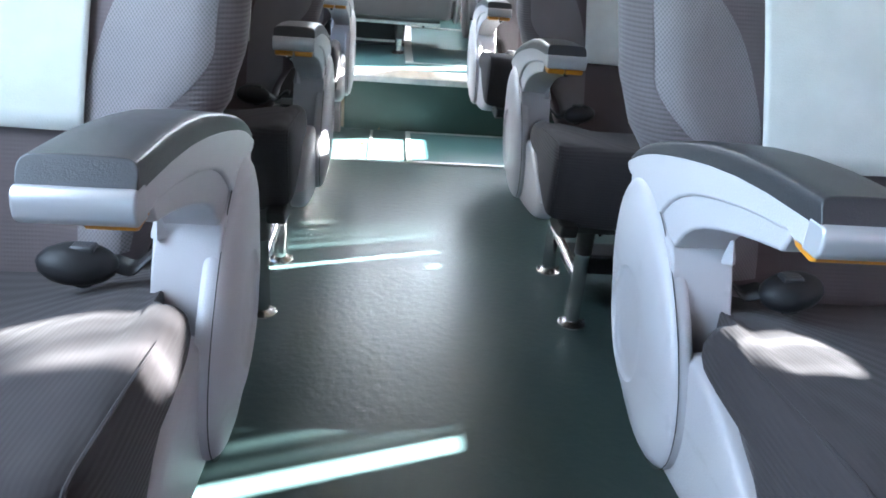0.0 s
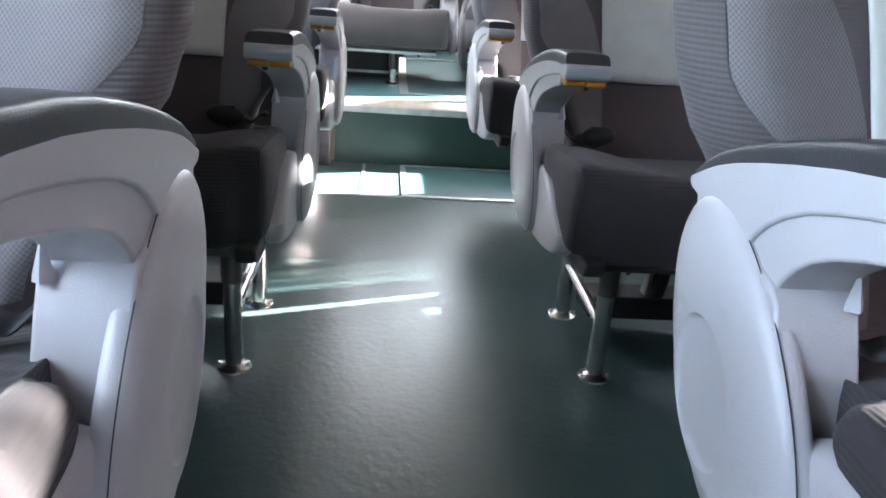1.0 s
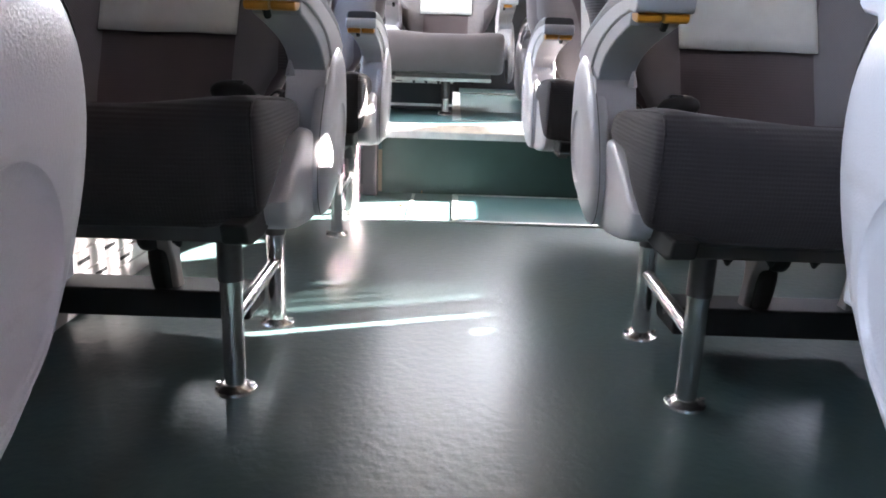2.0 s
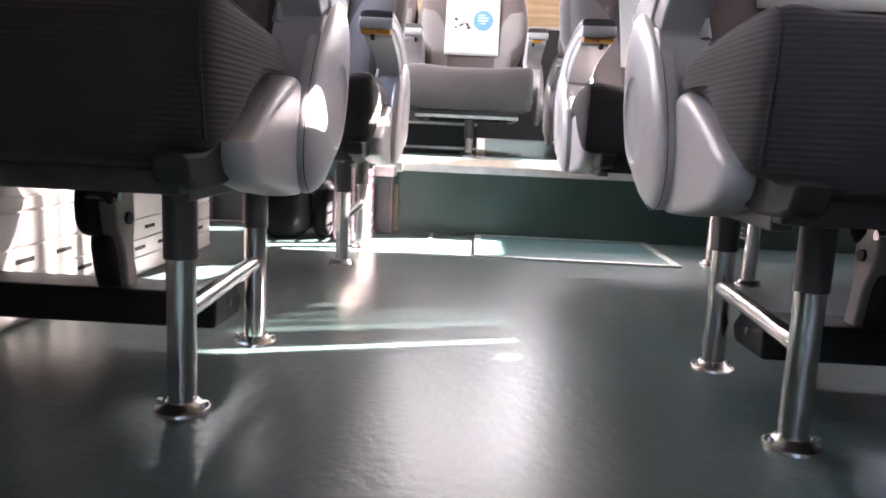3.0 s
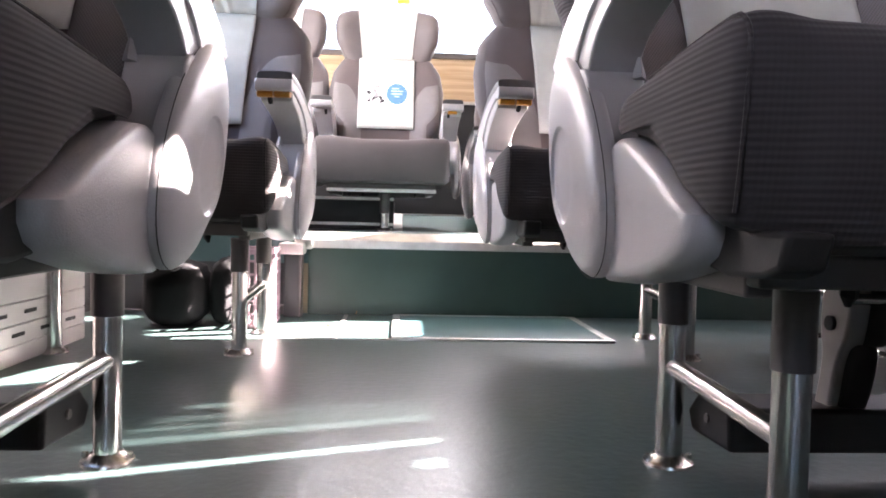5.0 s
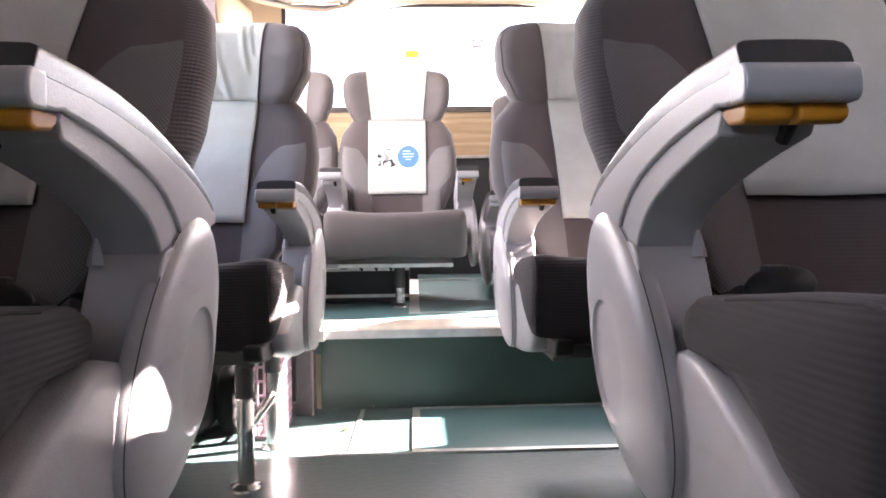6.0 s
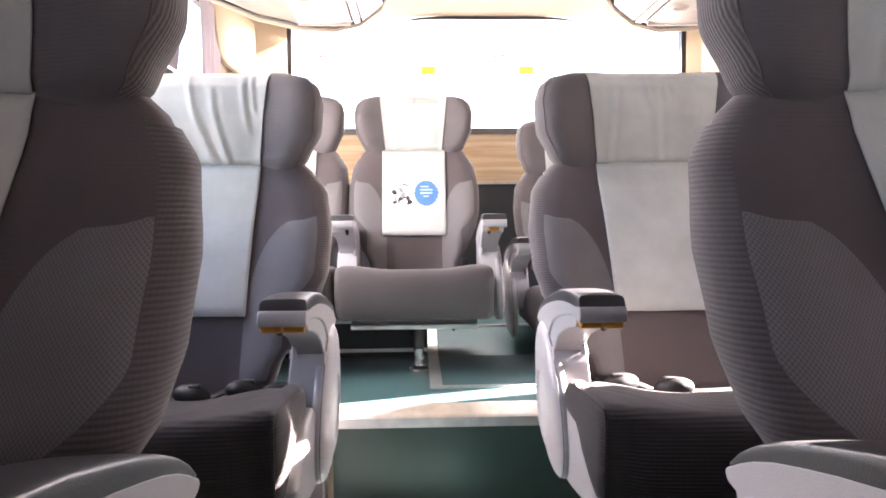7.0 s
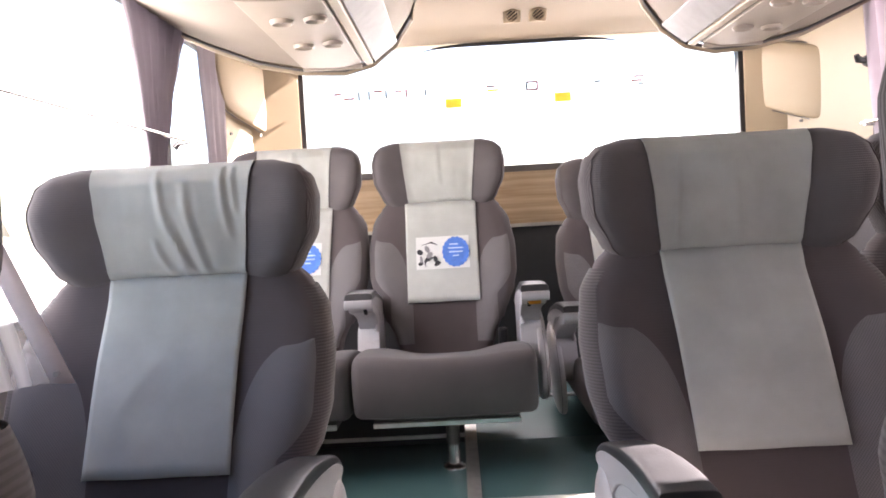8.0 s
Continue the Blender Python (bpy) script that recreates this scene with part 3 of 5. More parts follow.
    for z, dy in ((1.131, 0.03), (1.126, 0.06), (1.10, 0.085), (0.95, 0.03)):
        rows.append([Vector((p.x, rows[40][j].y + dy, z)) for j, p in enumerate(rows[40])])
    cover = part("headrest_cover", sheet(bmesh.new(), rows), M_CLOTH, seat, "creased white cloth headrest cover")
    rows = []
    for i in range(17):
        z = 0.906 - 0.344 * i / 16
        half = flap_half * (1.02 - 0.03 * i / 16)
        a0, a1 = body.angle(z, half), body.angle(z, -half)
        row = [body.at(z, a0 + (a1 - a0) * j / 20, 0.006) for j in range(21)]
        for p in row:
            if not printed:
                p.y -= 0.0055 * math.exp(-((p.x + 0.035 - 0.62 * (z - 0.74)) / 0.022) ** 2) * smoothstep(0.62, 0.70, z) * smoothstep(0.86, 0.80, z) * (1 if folds is FOLDS else 0.25)
            p.y += 0.25 * wrinkle(p.x * 0.6, z * 2, 0.006) - 0.004 * (i / 16) + (0.005 if i == 0 else 0.0)
            p.z += 0.0007 * math.sin(p.x * 40) * (i / 16)
        rows.append(row)
    flap = part("cover_flap", sheet(bmesh.new(), rows), M_CLOTH, seat, "flat white cloth flap hanging over the backrest")
    for ob in (cover, flap):
        s = ob.modifiers.new("cloth", "SOLIDIFY")
        s.thickness = 0.0022
    if printed:
        def on_flap(x, z, off):
            return body.at(z, body.angle(z, x), 0.006 + off) + Vector((0, -0.006, 0))

        def patch(name, pts, material, off, label=""):
            bm = bmesh.new()
            lo = [bm.verts.new(on_flap(x, z, off - 0.001)) for x, z in pts]
            hi = [bm.verts.new(on_flap(x, z, off)) for x, z in pts]
            bm.faces.new(hi)
            for k in range(len(lo)):
                bm.faces.new((lo[k], lo[(k + 1) % len(lo)], hi[(k + 1) % len(lo)], hi[k]))
            return part(name, bm, material, flap, label, False)

        patch("print_patch", [(-0.088, 0.672), (-0.03, 0.672), (0.03, 0.672), (0.092, 0.672), (0.092, 0.782), (0.03, 0.782), (-0.03, 0.782), (-0.088, 0.782)], M_PRINT, 0.0025, "white printed patch on the cover")
        badge = []
        for k in range(72):
            a = k * 2 * math.pi / 72
            r = 1 + 0.035 * math.cos(a * 18)
            badge.append((0.046 + 0.045 * r * math.cos(a), 0.728 + 0.051 * r * math.sin(a)))
        patch("badge", badge, M_BLUE, 0.0045, "blue scalloped printed badge")
        for k, (w, x) in enumerate(((0.030, 0.040), (0.050, 0.046), (0.046, 0.046), (0.020, 0.046))):
            z = 0.751 - 0.013 * k
            patch("print_line", [(x - w / 2, z), (x + w / 2, z), (x + w / 2, z + 0.005), (x - w / 2, z + 0.005)], M_PALEINK, 0.0060)
        rnd = random.Random(7)
        for k in range(15):
            cx, cz, r = -0.045 + rnd.uniform(-0.032, 0.030), 0.716 + rnd.uniform(-0.030, 0.034), rnd.uniform(0.005, 0.014)
            e, t0 = rnd.uniform(0.3, 0.8), rnd.uniform(0, 3)
            patch("print_mark", [(cx + r * math.cos(a) * math.cos(t0) - e * r * math.sin(a) * math.sin(t0), cz + r * math.cos(a) * math.sin(t0) + e * r * math.sin(a) * math.cos(t0)) for a in (j * 2 * math.pi / 12 for j in range(12))], (M_INK, M_TRIM, M_INK, M_PRINT)[k % 4], 0.0040 + 0.0003 * k)
        patch("print_line", [(-0.075, 0.752), (-0.035, 0.766), (-0.012, 0.752), (-0.038, 0.760)], M_INK, 0.0040)


def cushion_outline(f, slope):
    """Outline (y, z) across the cushion's depth; f runs from 0 in the middle to 1 at the side."""
    yf, yb = -0.150 + 0.018 * f * f, 0.42
    top, bot = 0.466 + 0.010 * smoothstep(0.3, 0.8, f), 0.302
    dip = 0.014 * (1 - smoothstep(0.2, 0.75, f))
    r = 0.042
    out = [(yf + 0.030, bot), (yf + 0.014, bot + 0.008), (yf + 0.006, bot + 0.026), (yf - 0.002, bot + 0.055), (yf - 0.005, bot + 0.09), (yf - 0.002, top - r)]
    for k in range(1, 8):
        a = math.pi / 2 * k / 8
        out.append((yf + r - r * math.cos(a), top - r + r * math.sin(a)))
    for k in range(8):
        q = k / 7
        out.append((yf + r + (yb - yf - r - 0.012) * q, top - dip * math.sin(math.pi * min(1, q * 1.1)) - slope * q * q))
    out += [(yb, 0.385), (yb, 0.35), (yb - 0.015, bot)]
    return out + [(yb - 0.015 + (yf + 0.030 - yb + 0.015) * k / 6, bot) for k in range(1, 6)]


# the cushion's end beside the arm: cut away in a curve above the plastic shield
SIDE = [(-0.100, 0.318), (-0.112, 0.320), (-0.119, 0.332), (-0.125, 0.365), (-0.130, 0.405), (-0.133, 0.436)]
SIDE += [(-0.103 - 0.030 * math.cos(math.pi / 2 * k / 8), 0.450 + 0.031 * math.sin(math.pi / 2 * k / 8)) for k in range(1, 8)]
SIDE += [(-0.098 + 0.246 * k / 7, 0.4815 - 0.019 * (k / 7) ** 1.3) for k in range(8)]
SIDE += [(0.162, 0.455), (0.167, 0.443), (0.156, 0.428), (0.120, 0.4185), (0.068, 0.399), (0.015, 0.374), (-0.032, 0.347), (-0.072, 0.330)]


def make_cushion(seat, wide):
    bm = bmesh.new()
    rear = wide < 0.95
    slope = 0.095 if rear else 0.090
    half = 0.256 if rear else 0.297
    rings = []
    for x in [half * k / 10 for k in range(8)] + [half - d for d in (0.075, 0.062, 0.052, 0.044, 0.036, 0.028, 0.020, 0.013, 0.007, 0.003, 0.0)]:
        mid = cushion_outline(x / half, slope)
        m = 0.0 if rear else smoothstep(half - 0.075, half - 0.030, x)
        pts = [(p[0] + (q[0] - p[0]) * m, p[1] + (q[1] - p[1]) * m) for p, q in zip(mid, SIDE)]
        d = half - x
        inset = 0.017 * (1 - math.sqrt(max(0.0, 1 - (1 - min(1, d / 0.026)) ** 2)))
        cy, cz = (0.13, 0.39) if rear else (0.0, 0.415)
        rings.append([(x, y + (inset if y < cy else -inset) * min(1, abs(y - cy) / 0.05), z + (inset if z < cz else -inset) * min(1, abs(z - cz) / 0.02)) for y, z in pts])
    last = rings[-1]
    for k, dx in ((0.9, 0.0018), (0.7, 0.004), (0.4, 0.0055)):
        rings.append([(half + dx, cy + (y - cy) * k, cz + (z - cz) * k) for x, y, z in last])
    rings = [[(-x, y, z) for x, y, z in r] for r in rings[:0:-1]] + rings
    for i, r in enumerate(rings):
        rings[i] = [(x, y + 0.0022 * noise.noise(Vector((x * 9, z * 14, 1.7))), z + 0.0030 * noise.noise(Vector((x * 8, y * 8, 5.1))) * (1 if z > 0.4 else 0)) for x, y, z in r]
    loft(bm, rings)
    cushion = part("cushion", bm, M_SEAT_LIT if rear else M_SEAT, seat, "thick grey ribbed seat cushion with rounded front")
    if not rear:
        for side in (1, -1):
            pts = []
            for k, (y, z) in enumerate(SIDE[2:19]):
                pts.append((side * (half - 0.0075), y + (0.0042 if k < 5 else 0.0030 if k < 10 else 0), z - (0 if k < 5 else 0.0030 if k < 10 else 0.0046)))
            part("seam", tube(bmesh.new(), pts, 0.0020, 6), M_SEAT, cushion, "raised stitched seam")
    return cushion


PAD_LINE = [(0.000, 0.632), (0.030, 0.6315), (0.085, 0.6300), (0.143, 0.6255), (0.200, 0.6175), (0.259, 0.6060), (0.305, 0.5955), (0.346, 0.5850), (0.380, 0.5740), (0.406, 0.5630), (0.424, 0.5535)]
PAD_THICK = [(0.0, 0.020), (0.10, 0.021), (0.20, 0.020), (0.30, 0.0165), (0.36, 0.014), (0.40, 0.010), (0.424, 0.004)]
LEDGE = [(0.052, 0.6085), (0.090, 0.6045), (0.127, 0.5985), (0.160, 0.5920), (0.195, 0.5835), (0.228, 0.5735), (0.256, 0.5610), (0.278, 0.5465), (0.293, 0.5320), (0.300, 0.5200)]
ARCH = [(0.049, 0.5895), (0.090, 0.5810), (0.124, 0.5725), (0.160, 0.5620), (0.190, 0.5515), (0.214, 0.5400), (0.232, 0.5265), (0.243, 0.5140), (0.249, 0.5030)]


def make_arm(seat, side, x, with_disc=True, lift=0.0, levers=True, shield=True):
    """An arched plastic armrest along y. side: +1 where its outer face looks to +x. lift turns it about its rear end."""
    h = 0.037

    def up(pts):
        return [(a, b + lift * max(0.0, min(1.05, (0.40 - a) / 0.40)) * smoothstep(0.40, 0.52, b)) for a, b in pts]

    def slab(name, prof, out, inn, material, parent, label, bevel):
        """A profile drawn across the arm; its inner side draws in towards the rear."""
        bm = extrude_x(bmesh.new(), up(prof), x - side * inn, x + side * out)
        for v in bm.verts:
            if (v.co.x - x) * side < 0:
                v.co.x = x + (v.co.x - x) * (1 - 0.24 * smoothstep(0.03, 0.26, v.co.y))
        return part(name, bm, material, parent, label, bevel=bevel)

    body = PAD_LINE + [(0.434, 0.549), (0.4355, 0.543), (0.428, 0.537), (0.412, 0.534), (0.404, 0.510), (0.398, 0.460), (0.392, 0.360)]
    body += [(0.215, 0.360), (0.206, 0.400), (0.212, 0.440), (0.224, 0.470), (0.236, 0.495), (0.252, 0.508), (0.290, 0.5165)] + LEDGE[::-1] + [(0.044, 0.6105), (0.030, 0.6075), (0.000, 0.608)]
    arm = slab("armrest", body, h, 0.044, M_PLASTIC, seat, "pale grey plastic armrest", 0.0035)
    panel = [(a, b + 0.012) for a, b in LEDGE[:-1]] + [(0.330, 0.560), (0.340, 0.535), (0.310, 0.5175), (0.285, 0.511)] + ARCH[::-1] + [(0.042, 0.604)]
    slab("side_panel", panel, h - 0.0045, 0.0405, M_PLASTIC, arm, "recessed pale plastic arch panel", 0.003)
    # padded top following the arch
    rings = []
    line = up(PAD_LINE)
    n = len(line)
    for i, (yy, zz) in enumerate(line):
        thick = lerp_table(PAD_THICK, PAD_LINE[i][0])
        inner = 0.0435 * (1 - 0.24 * smoothstep(0.03, 0.26, yy))
        y1 = line[min(i + 1, n - 1)][0] - line[max(i - 1, 0)][0]
        z1 = line[min(i + 1, n - 1)][1] - line[max(i - 1, 0)][1]
        ln = math.hypot(y1, z1)
        ny, nz = -z1 / ln, y1 / ln
        lean = 0.012 if i == 0 else 0.0
        ring = []
        for a, b in ((-1, -0.15), (-1.0, 0.45), (-0.985, 0.68), (-0.935, 0.86), (-0.80, 0.965), (-0.4, 1.0), (0.0, 1.01), (0.4, 1.0), (0.80, 0.965), (0.935, 0.86), (0.985, 0.68), (1.0, 0.45), (1, -0.15)):
            w = h if a > 0 else inner
            ring.append((x + side * w * a, yy + ny * thick * b + lean * max(0.0, b), zz + nz * thick * b))
        rings.append(ring)
    part("pad", loft(bmesh.new(), rings), M_PAD, arm, "dark grey padded top", bevel=0.0018)
    slab("front_cap", [(-0.002, 0.606), (-0.0065, 0.611), (-0.0075, 0.620), (-0.0055, 0.629), (-0.001, 0.6330), (0.018, 0.6330), (0.018, 0.6065)], h + 0.0006, 0.0446, M_SILVER, arm, "rounded silver-grey front cap", 0.0025)
    for k in {True: (-0.0245, 0.0140), False: (), 1.2: (0.0140,), 1.3: (-0.0245, 0.0125), 1.5: (-0.004,)}[levers]:
        push = 0.0045 if levers in (1.2, 1.3) else 0.0
        bm = extrude_x(bmesh.new(), up([(0.008, 0.6075), (0.005, 0.602 + push), (0.007, 0.5955 + push), (0.014, 0.5930 + push), (0.036, 0.5955 + push), (0.044, 0.602 + push), (0.044, 0.6085)]), x + side * k - 0.0175, x + side * k + 0.0175)
        part("lever", bm, M_ORANGE, arm, "amber plastic recline lever", bevel=0.0025)
    bm = tube(bmesh.new(), [(x - side * 0.018, 0.040, 0.5985 + lift), (x - side * 0.018, 0.052, 0.586 + 0.9 * lift)], [0.006, 0.0055], 10)
    part("lever_screw", bm, M_BLACK, arm)
    part("tooth", tube(bmesh.new(), [(x - side * 0.0265, 0.2335, 0.4940), (x - side * 0.0265, 0.2345, 0.5000), (x - side * 0.0275, 0.2390, 0.5270)], [0.0085, 0.0080, 0.0006], 4), M_PLASTIC, arm, "small pale plastic tooth")
    if with_disc:
        # egg-shaped pivot cover, leaning back, with a shallow dished oval in its rear half
        bm = bmesh.new()

        def ring(s, dx, n=44):
            out = []
            for k in range(n):
                a = k * 2 * math.pi / n
                yy, zz = math.cos(a), math.sin(a)
                out.append((x + side * (0.0150 + dx), 0.283 + s * (0.119 * yy * (1 - 0.05 * zz) + 0.083 * zz), 0.402 + 0.145 * s * zz))
            return out

        def dish(s, dx, q, n=44):
            """From the cover's own outline (q = 0) to the dished oval (q = 1)."""
            out = []
            for p, k in zip(ring(0.72, dx, n), range(n)):
                a = k * 2 * math.pi / n
                yy, zz = math.cos(a), math.sin(a)
                e = Vector((p[0], 0.294 + s * (0.057 * yy + 0.022 * zz), 0.381 + 0.064 * s * zz))
                out.append(Vector(p).lerp(e, q))
            return out

        rings = [ring(0.97, 0.004), ring(0.990, 0.006), ring(1.0, 0.010), ring(1.001, 0.014), ring(0.992, 0.019), ring(0.970, 0.0236), ring(0.93, 0.0277), ring(0.85, 0.0318), dish(1, 0.0350, 0), dish(1.10, 0.0372, 0.6), dish(1.03, 0.0378, 1)]
        rings += [dish(1.0, 0.0375, 1), dish(0.985, 0.0362, 1), dish(0.955, 0.0342, 1), dish(0.92, 0.0331, 1), dish(0.60, 0.0324, 1), dish(0.30, 0.0322, 1)]
        cover = part("pivot_cover", loft(bm, rings), M_PLASTIC, arm, "egg-shaped pale plastic pivot cover")
        gap = ring(1.004, 0.0212, 64)
        part("gap", tube(bmesh.new(), gap + gap[:1], 0.0006, 6), M_SKIRT, cover, "dark gap round the cover")
    if not shield:
        return arm
    # shield under the cushion's side
    sh = [(-0.056, 0.330), (-0.056, 0.312), (-0.046, 0.296), (-0.015, 0.281), (0.05, 0.267), (0.12, 0.258), (0.185, 0.254), (0.205, 0.270), (0.205, 0.33), (0.200, 0.385), (0.185, 0.408), (0.155, 0.4145), (0.118, 0.412), (0.068, 0.393), (0.015, 0.368), (-0.030, 0.343)]
    rings = []
    for dx, sc in ((-0.030, 0.90), (-0.024, 0.97), (-0.012, 1.0), (0.008, 1.0), (0.016, 0.985), (0.021, 0.955), (0.0245, 0.90), (0.026, 0.78), (0.0268, 0.5)):
        rings.append([(x + side * dx, 0.09 + (a - 0.09) * sc, 0.335 + (b - 0.335) * sc) for a, b in sh])
    part("side_shield", loft(bmesh.new(), rings), M_PLASTIC, seat, "pale plastic side shield")
    skirt = [(-0.152, 0.319), (-0.100, 0.3195), (-0.062, 0.333), (-0.030, 0.345), (-0.010, 0.300), (-0.022, 0.286), (-0.060, 0.281), (-0.118, 0.284), (-0.142, 0.291)]
    part("shield_skirt", extrude_x(bmesh.new(), skirt, x - side * 0.042, x - side * 0.006), M_SKIRT, seat, "dark grey plastic skirt in front of the shield", bevel=0.005)
    return arm


def make_legs(seat, x, top, ys=(0.018, 0.312), base=0.0):
    for yy in ys:
        leg = part("leg", tube(bmesh.new(), [(x, yy, base + 0.006), (x, yy, top - 0.07)], 0.0175, 18), M_CHROME, seat, "polished steel tube leg")
        part("sleeve", tube(bmesh.new(), [(x, yy, top - 0.075), (x, yy, top)], 0.020, 16), M_FRAME, leg, "dark painted sleeve")
        part("foot", tube(bmesh.new(), [(x, yy, base), (x, yy, base + 0.004), (x, yy, base + 0.0065), (x, yy, base + 0.013)], [0.034, 0.033, 0.027, 0.020], 20), M_CHROME, leg, "round steel floor flange")
        for q in (-1, 1):
            part("bolt", tube(bmesh.new(), [(x + q * 0.028, yy, base + 0.006), (x + q * 0.028, yy, base + 0.0125)], 0.0045, 6), M_CHROME, leg)
    if len(ys) > 1:
        part("brace", tube(bmesh.new(), [(x, ys[0] + 0.01, top * 0.46), (x, ys[1] - 0.01, top * 0.50)], 0.0125, 12), M_CHROME, seat, "polished steel cross brace")


def make_footrest(seat, xs, bar, m=1):
    """Folding footrest that hangs under the seat; m: +1 where the brackets' bare plates look to +x."""
    for x in xs:
        pts = [(0.10, 0.263), (0.20, 0.263), (0.21, 0.20), (0.195, 0.165), (0.215, 0.11), (0.225, 0.085), (0.190, 0.070), (0.165, 0.105), (0.148, 0.165), (0.118, 0.19)]
        pts = [(0.208 + 0.6 * (a - 0.165), b) for a, b in pts]
        br = part("footrest_bracket", extrude_x(bmesh.new(), rounded(pts), x - m * 0.004, x + m * 0.022), M_BRACKET, seat, "cream steel footrest bracket", bevel=0.004)
        rubber = [(0.105, 0.262), (0.153, 0.270), (0.203, 0.266), (0.239, 0.245), (0.243, 0.205), (0.225, 0.182), (0.163, 0.178), (0.113, 0.186), (0.095, 0.215)]
        part("bumper", extrude_x(bmesh.new(), rounded([(0.208 + 0.55 * (a - 0.180), b) for a, b in rubber]), x - m * 0.036, x - m * 0.002), M_BLACK, br, "black rubber bumper", bevel=0.012)
        fork = [(0.141, 0.190), (0.201, 0.190), (0.211, 0.140), (0.233, 0.105), (0.239, 0.084), (0.213, 0.074), (0.183, 0.088), (0.155, 0.130)]
        part("fork", extrude_x(bmesh.new(), rounded([(0.208 + 0.7 * (a - 0.185), b) for a, b in fork]), x - m * 0.022, x + m * 0.010), M_SKIRT, br, "dark grey plastic fork", bevel=0.007)
        part("bolt", tube(bmesh.new(), [(x - m * 0.012, 0.208, 0.207), (x + m * 0.027, 0.208, 0.207)], 0.009, 12), M_BLACK, br)
        part("pivot", tube(bmesh.new(), [(x - m * 0.015, 0.17, 0.240), (x + m * 0.030, 0.17, 0.240)], 0.007, 10), M_CHROME, br)
    part("footrest_bar", extrude_x(bmesh.new(), [(0.185, 0.054), (0.295, 0.050), (0.310, 0.075), (0.280, 0.104), (0.19, 0.106)], *bar), M_BLACK, seat, "black footrest bar", bevel=0.006)
    for x in bar:
        part("bar_screw", tube(bmesh.new(), [(x - 0.001, 0.245, 0.080), (x + (0.003 if x > 0 else -0.003), 0.245, 0.080)], 0.006, 10), M_FRAME, seat)


def make_belt(seat, side, pods=2):
    """A seat belt lying on the cushion beside the arm: rounded pods and webbing."""
    for k, (x, y, a) in enumerate(((0.172, 0.235, 14), (0.070, 0.215, -16))[:pods]):
        bm = bmesh.new()
        bmesh.ops.create_uvsphere(bm, u_segments=20, v_segments=12, radius=1)
        for v in bm.verts:
            q = v.co
            v.co = Vector((0.040 * q.x * (1 - 0.22 * q.x), 0.027 * q.y * (1 - 0.22 * q.x), 0.022 * q.z * (1 - 0.22 * q.x)))
        bm.transform(pose(side * x, y, 0.460 - 0.030 * (pods - 1) - 0.004 * k, 0, -8 * side if side < 0 else 8, 0 if side > 0 else 180) @ pose(0, 0, 0, 0, 0, a))
        pod = part("belt_buckle", bm, M_BLACK, seat, "black oval seat-belt buckle")
        part("buckle_button", boxes((side * x - 0.012, side * x + 0.012, y - 0.012, y + 0.006, 0.476 - 0.030 * (pods - 1) - 0.004 * k, 0.4845 - 0.030 * (pods - 1) - 0.004 * k)), M_PAD, pod, "grey release button", bevel=0.003)
    rows = []
    for k in range(21):
        q = k / 20
        px, py, pz = side * (0.245 - (0.19 if pods > 1 else 0.08) * q), 0.262 - 0.035 * q, 0.446 - 0.030 * (pods - 1) + 0.014 * (1 - q) + 0.006 * math.sin(4 * math.pi * q)
        rows.append([(px, py - 0.013, pz), (px, py + 0.013, pz + 0.006)])
    ob = part("belt_webbing", sheet(bmesh.new(), rows), M_BLACK, seat, "black seat-belt webbing")
    ob.modifiers.new("web", "SOLIDIFY").thickness = 0.002


def make_frame(seat, wide, x0, x1):
    bm = boxes((x0 * wide, x1 * wide, -0.070, -0.045, 0.272, 0.300), (x0 * wide, x1 * wide, 0.37, 0.395, 0.262, 0.300), (x0 * wide, x0 * wide + 0.025, -0.045, 0.37, 0.262, 0.300), (x1 * wide - 0.025, x1 * wide, -0.045, 0.37, 0.262, 0.300), (x0 * wide + 0.02, x1 * wide - 0.02, -0.05, 0.38, 0.292, 0.304))
    part("seat_frame", bm, M_FRAME, seat, "grey painted steel seat frame", bevel=0.003)
    for k in (-0.62, -0.36, -0.10, 0.62):
        x = k * (x1 - x0) * wide / 2
        part("spring_clip", tube(bmesh.new(), [(x, -0.042, 0.278), (x, -0.040, 0.266), (x + 0.002, -0.036, 0.256)], [0.007, 0.008, 0.003], 8), M_BLACK, seat)
    if wide < 0.95:
        part("frame_lip", boxes((x0 * wide - 0.002, x1 * wide + 0.002, -0.082, -0.068, 0.268, 0.282)), M_ALU, seat, "pale metal lip of the frame", bevel=0.002)


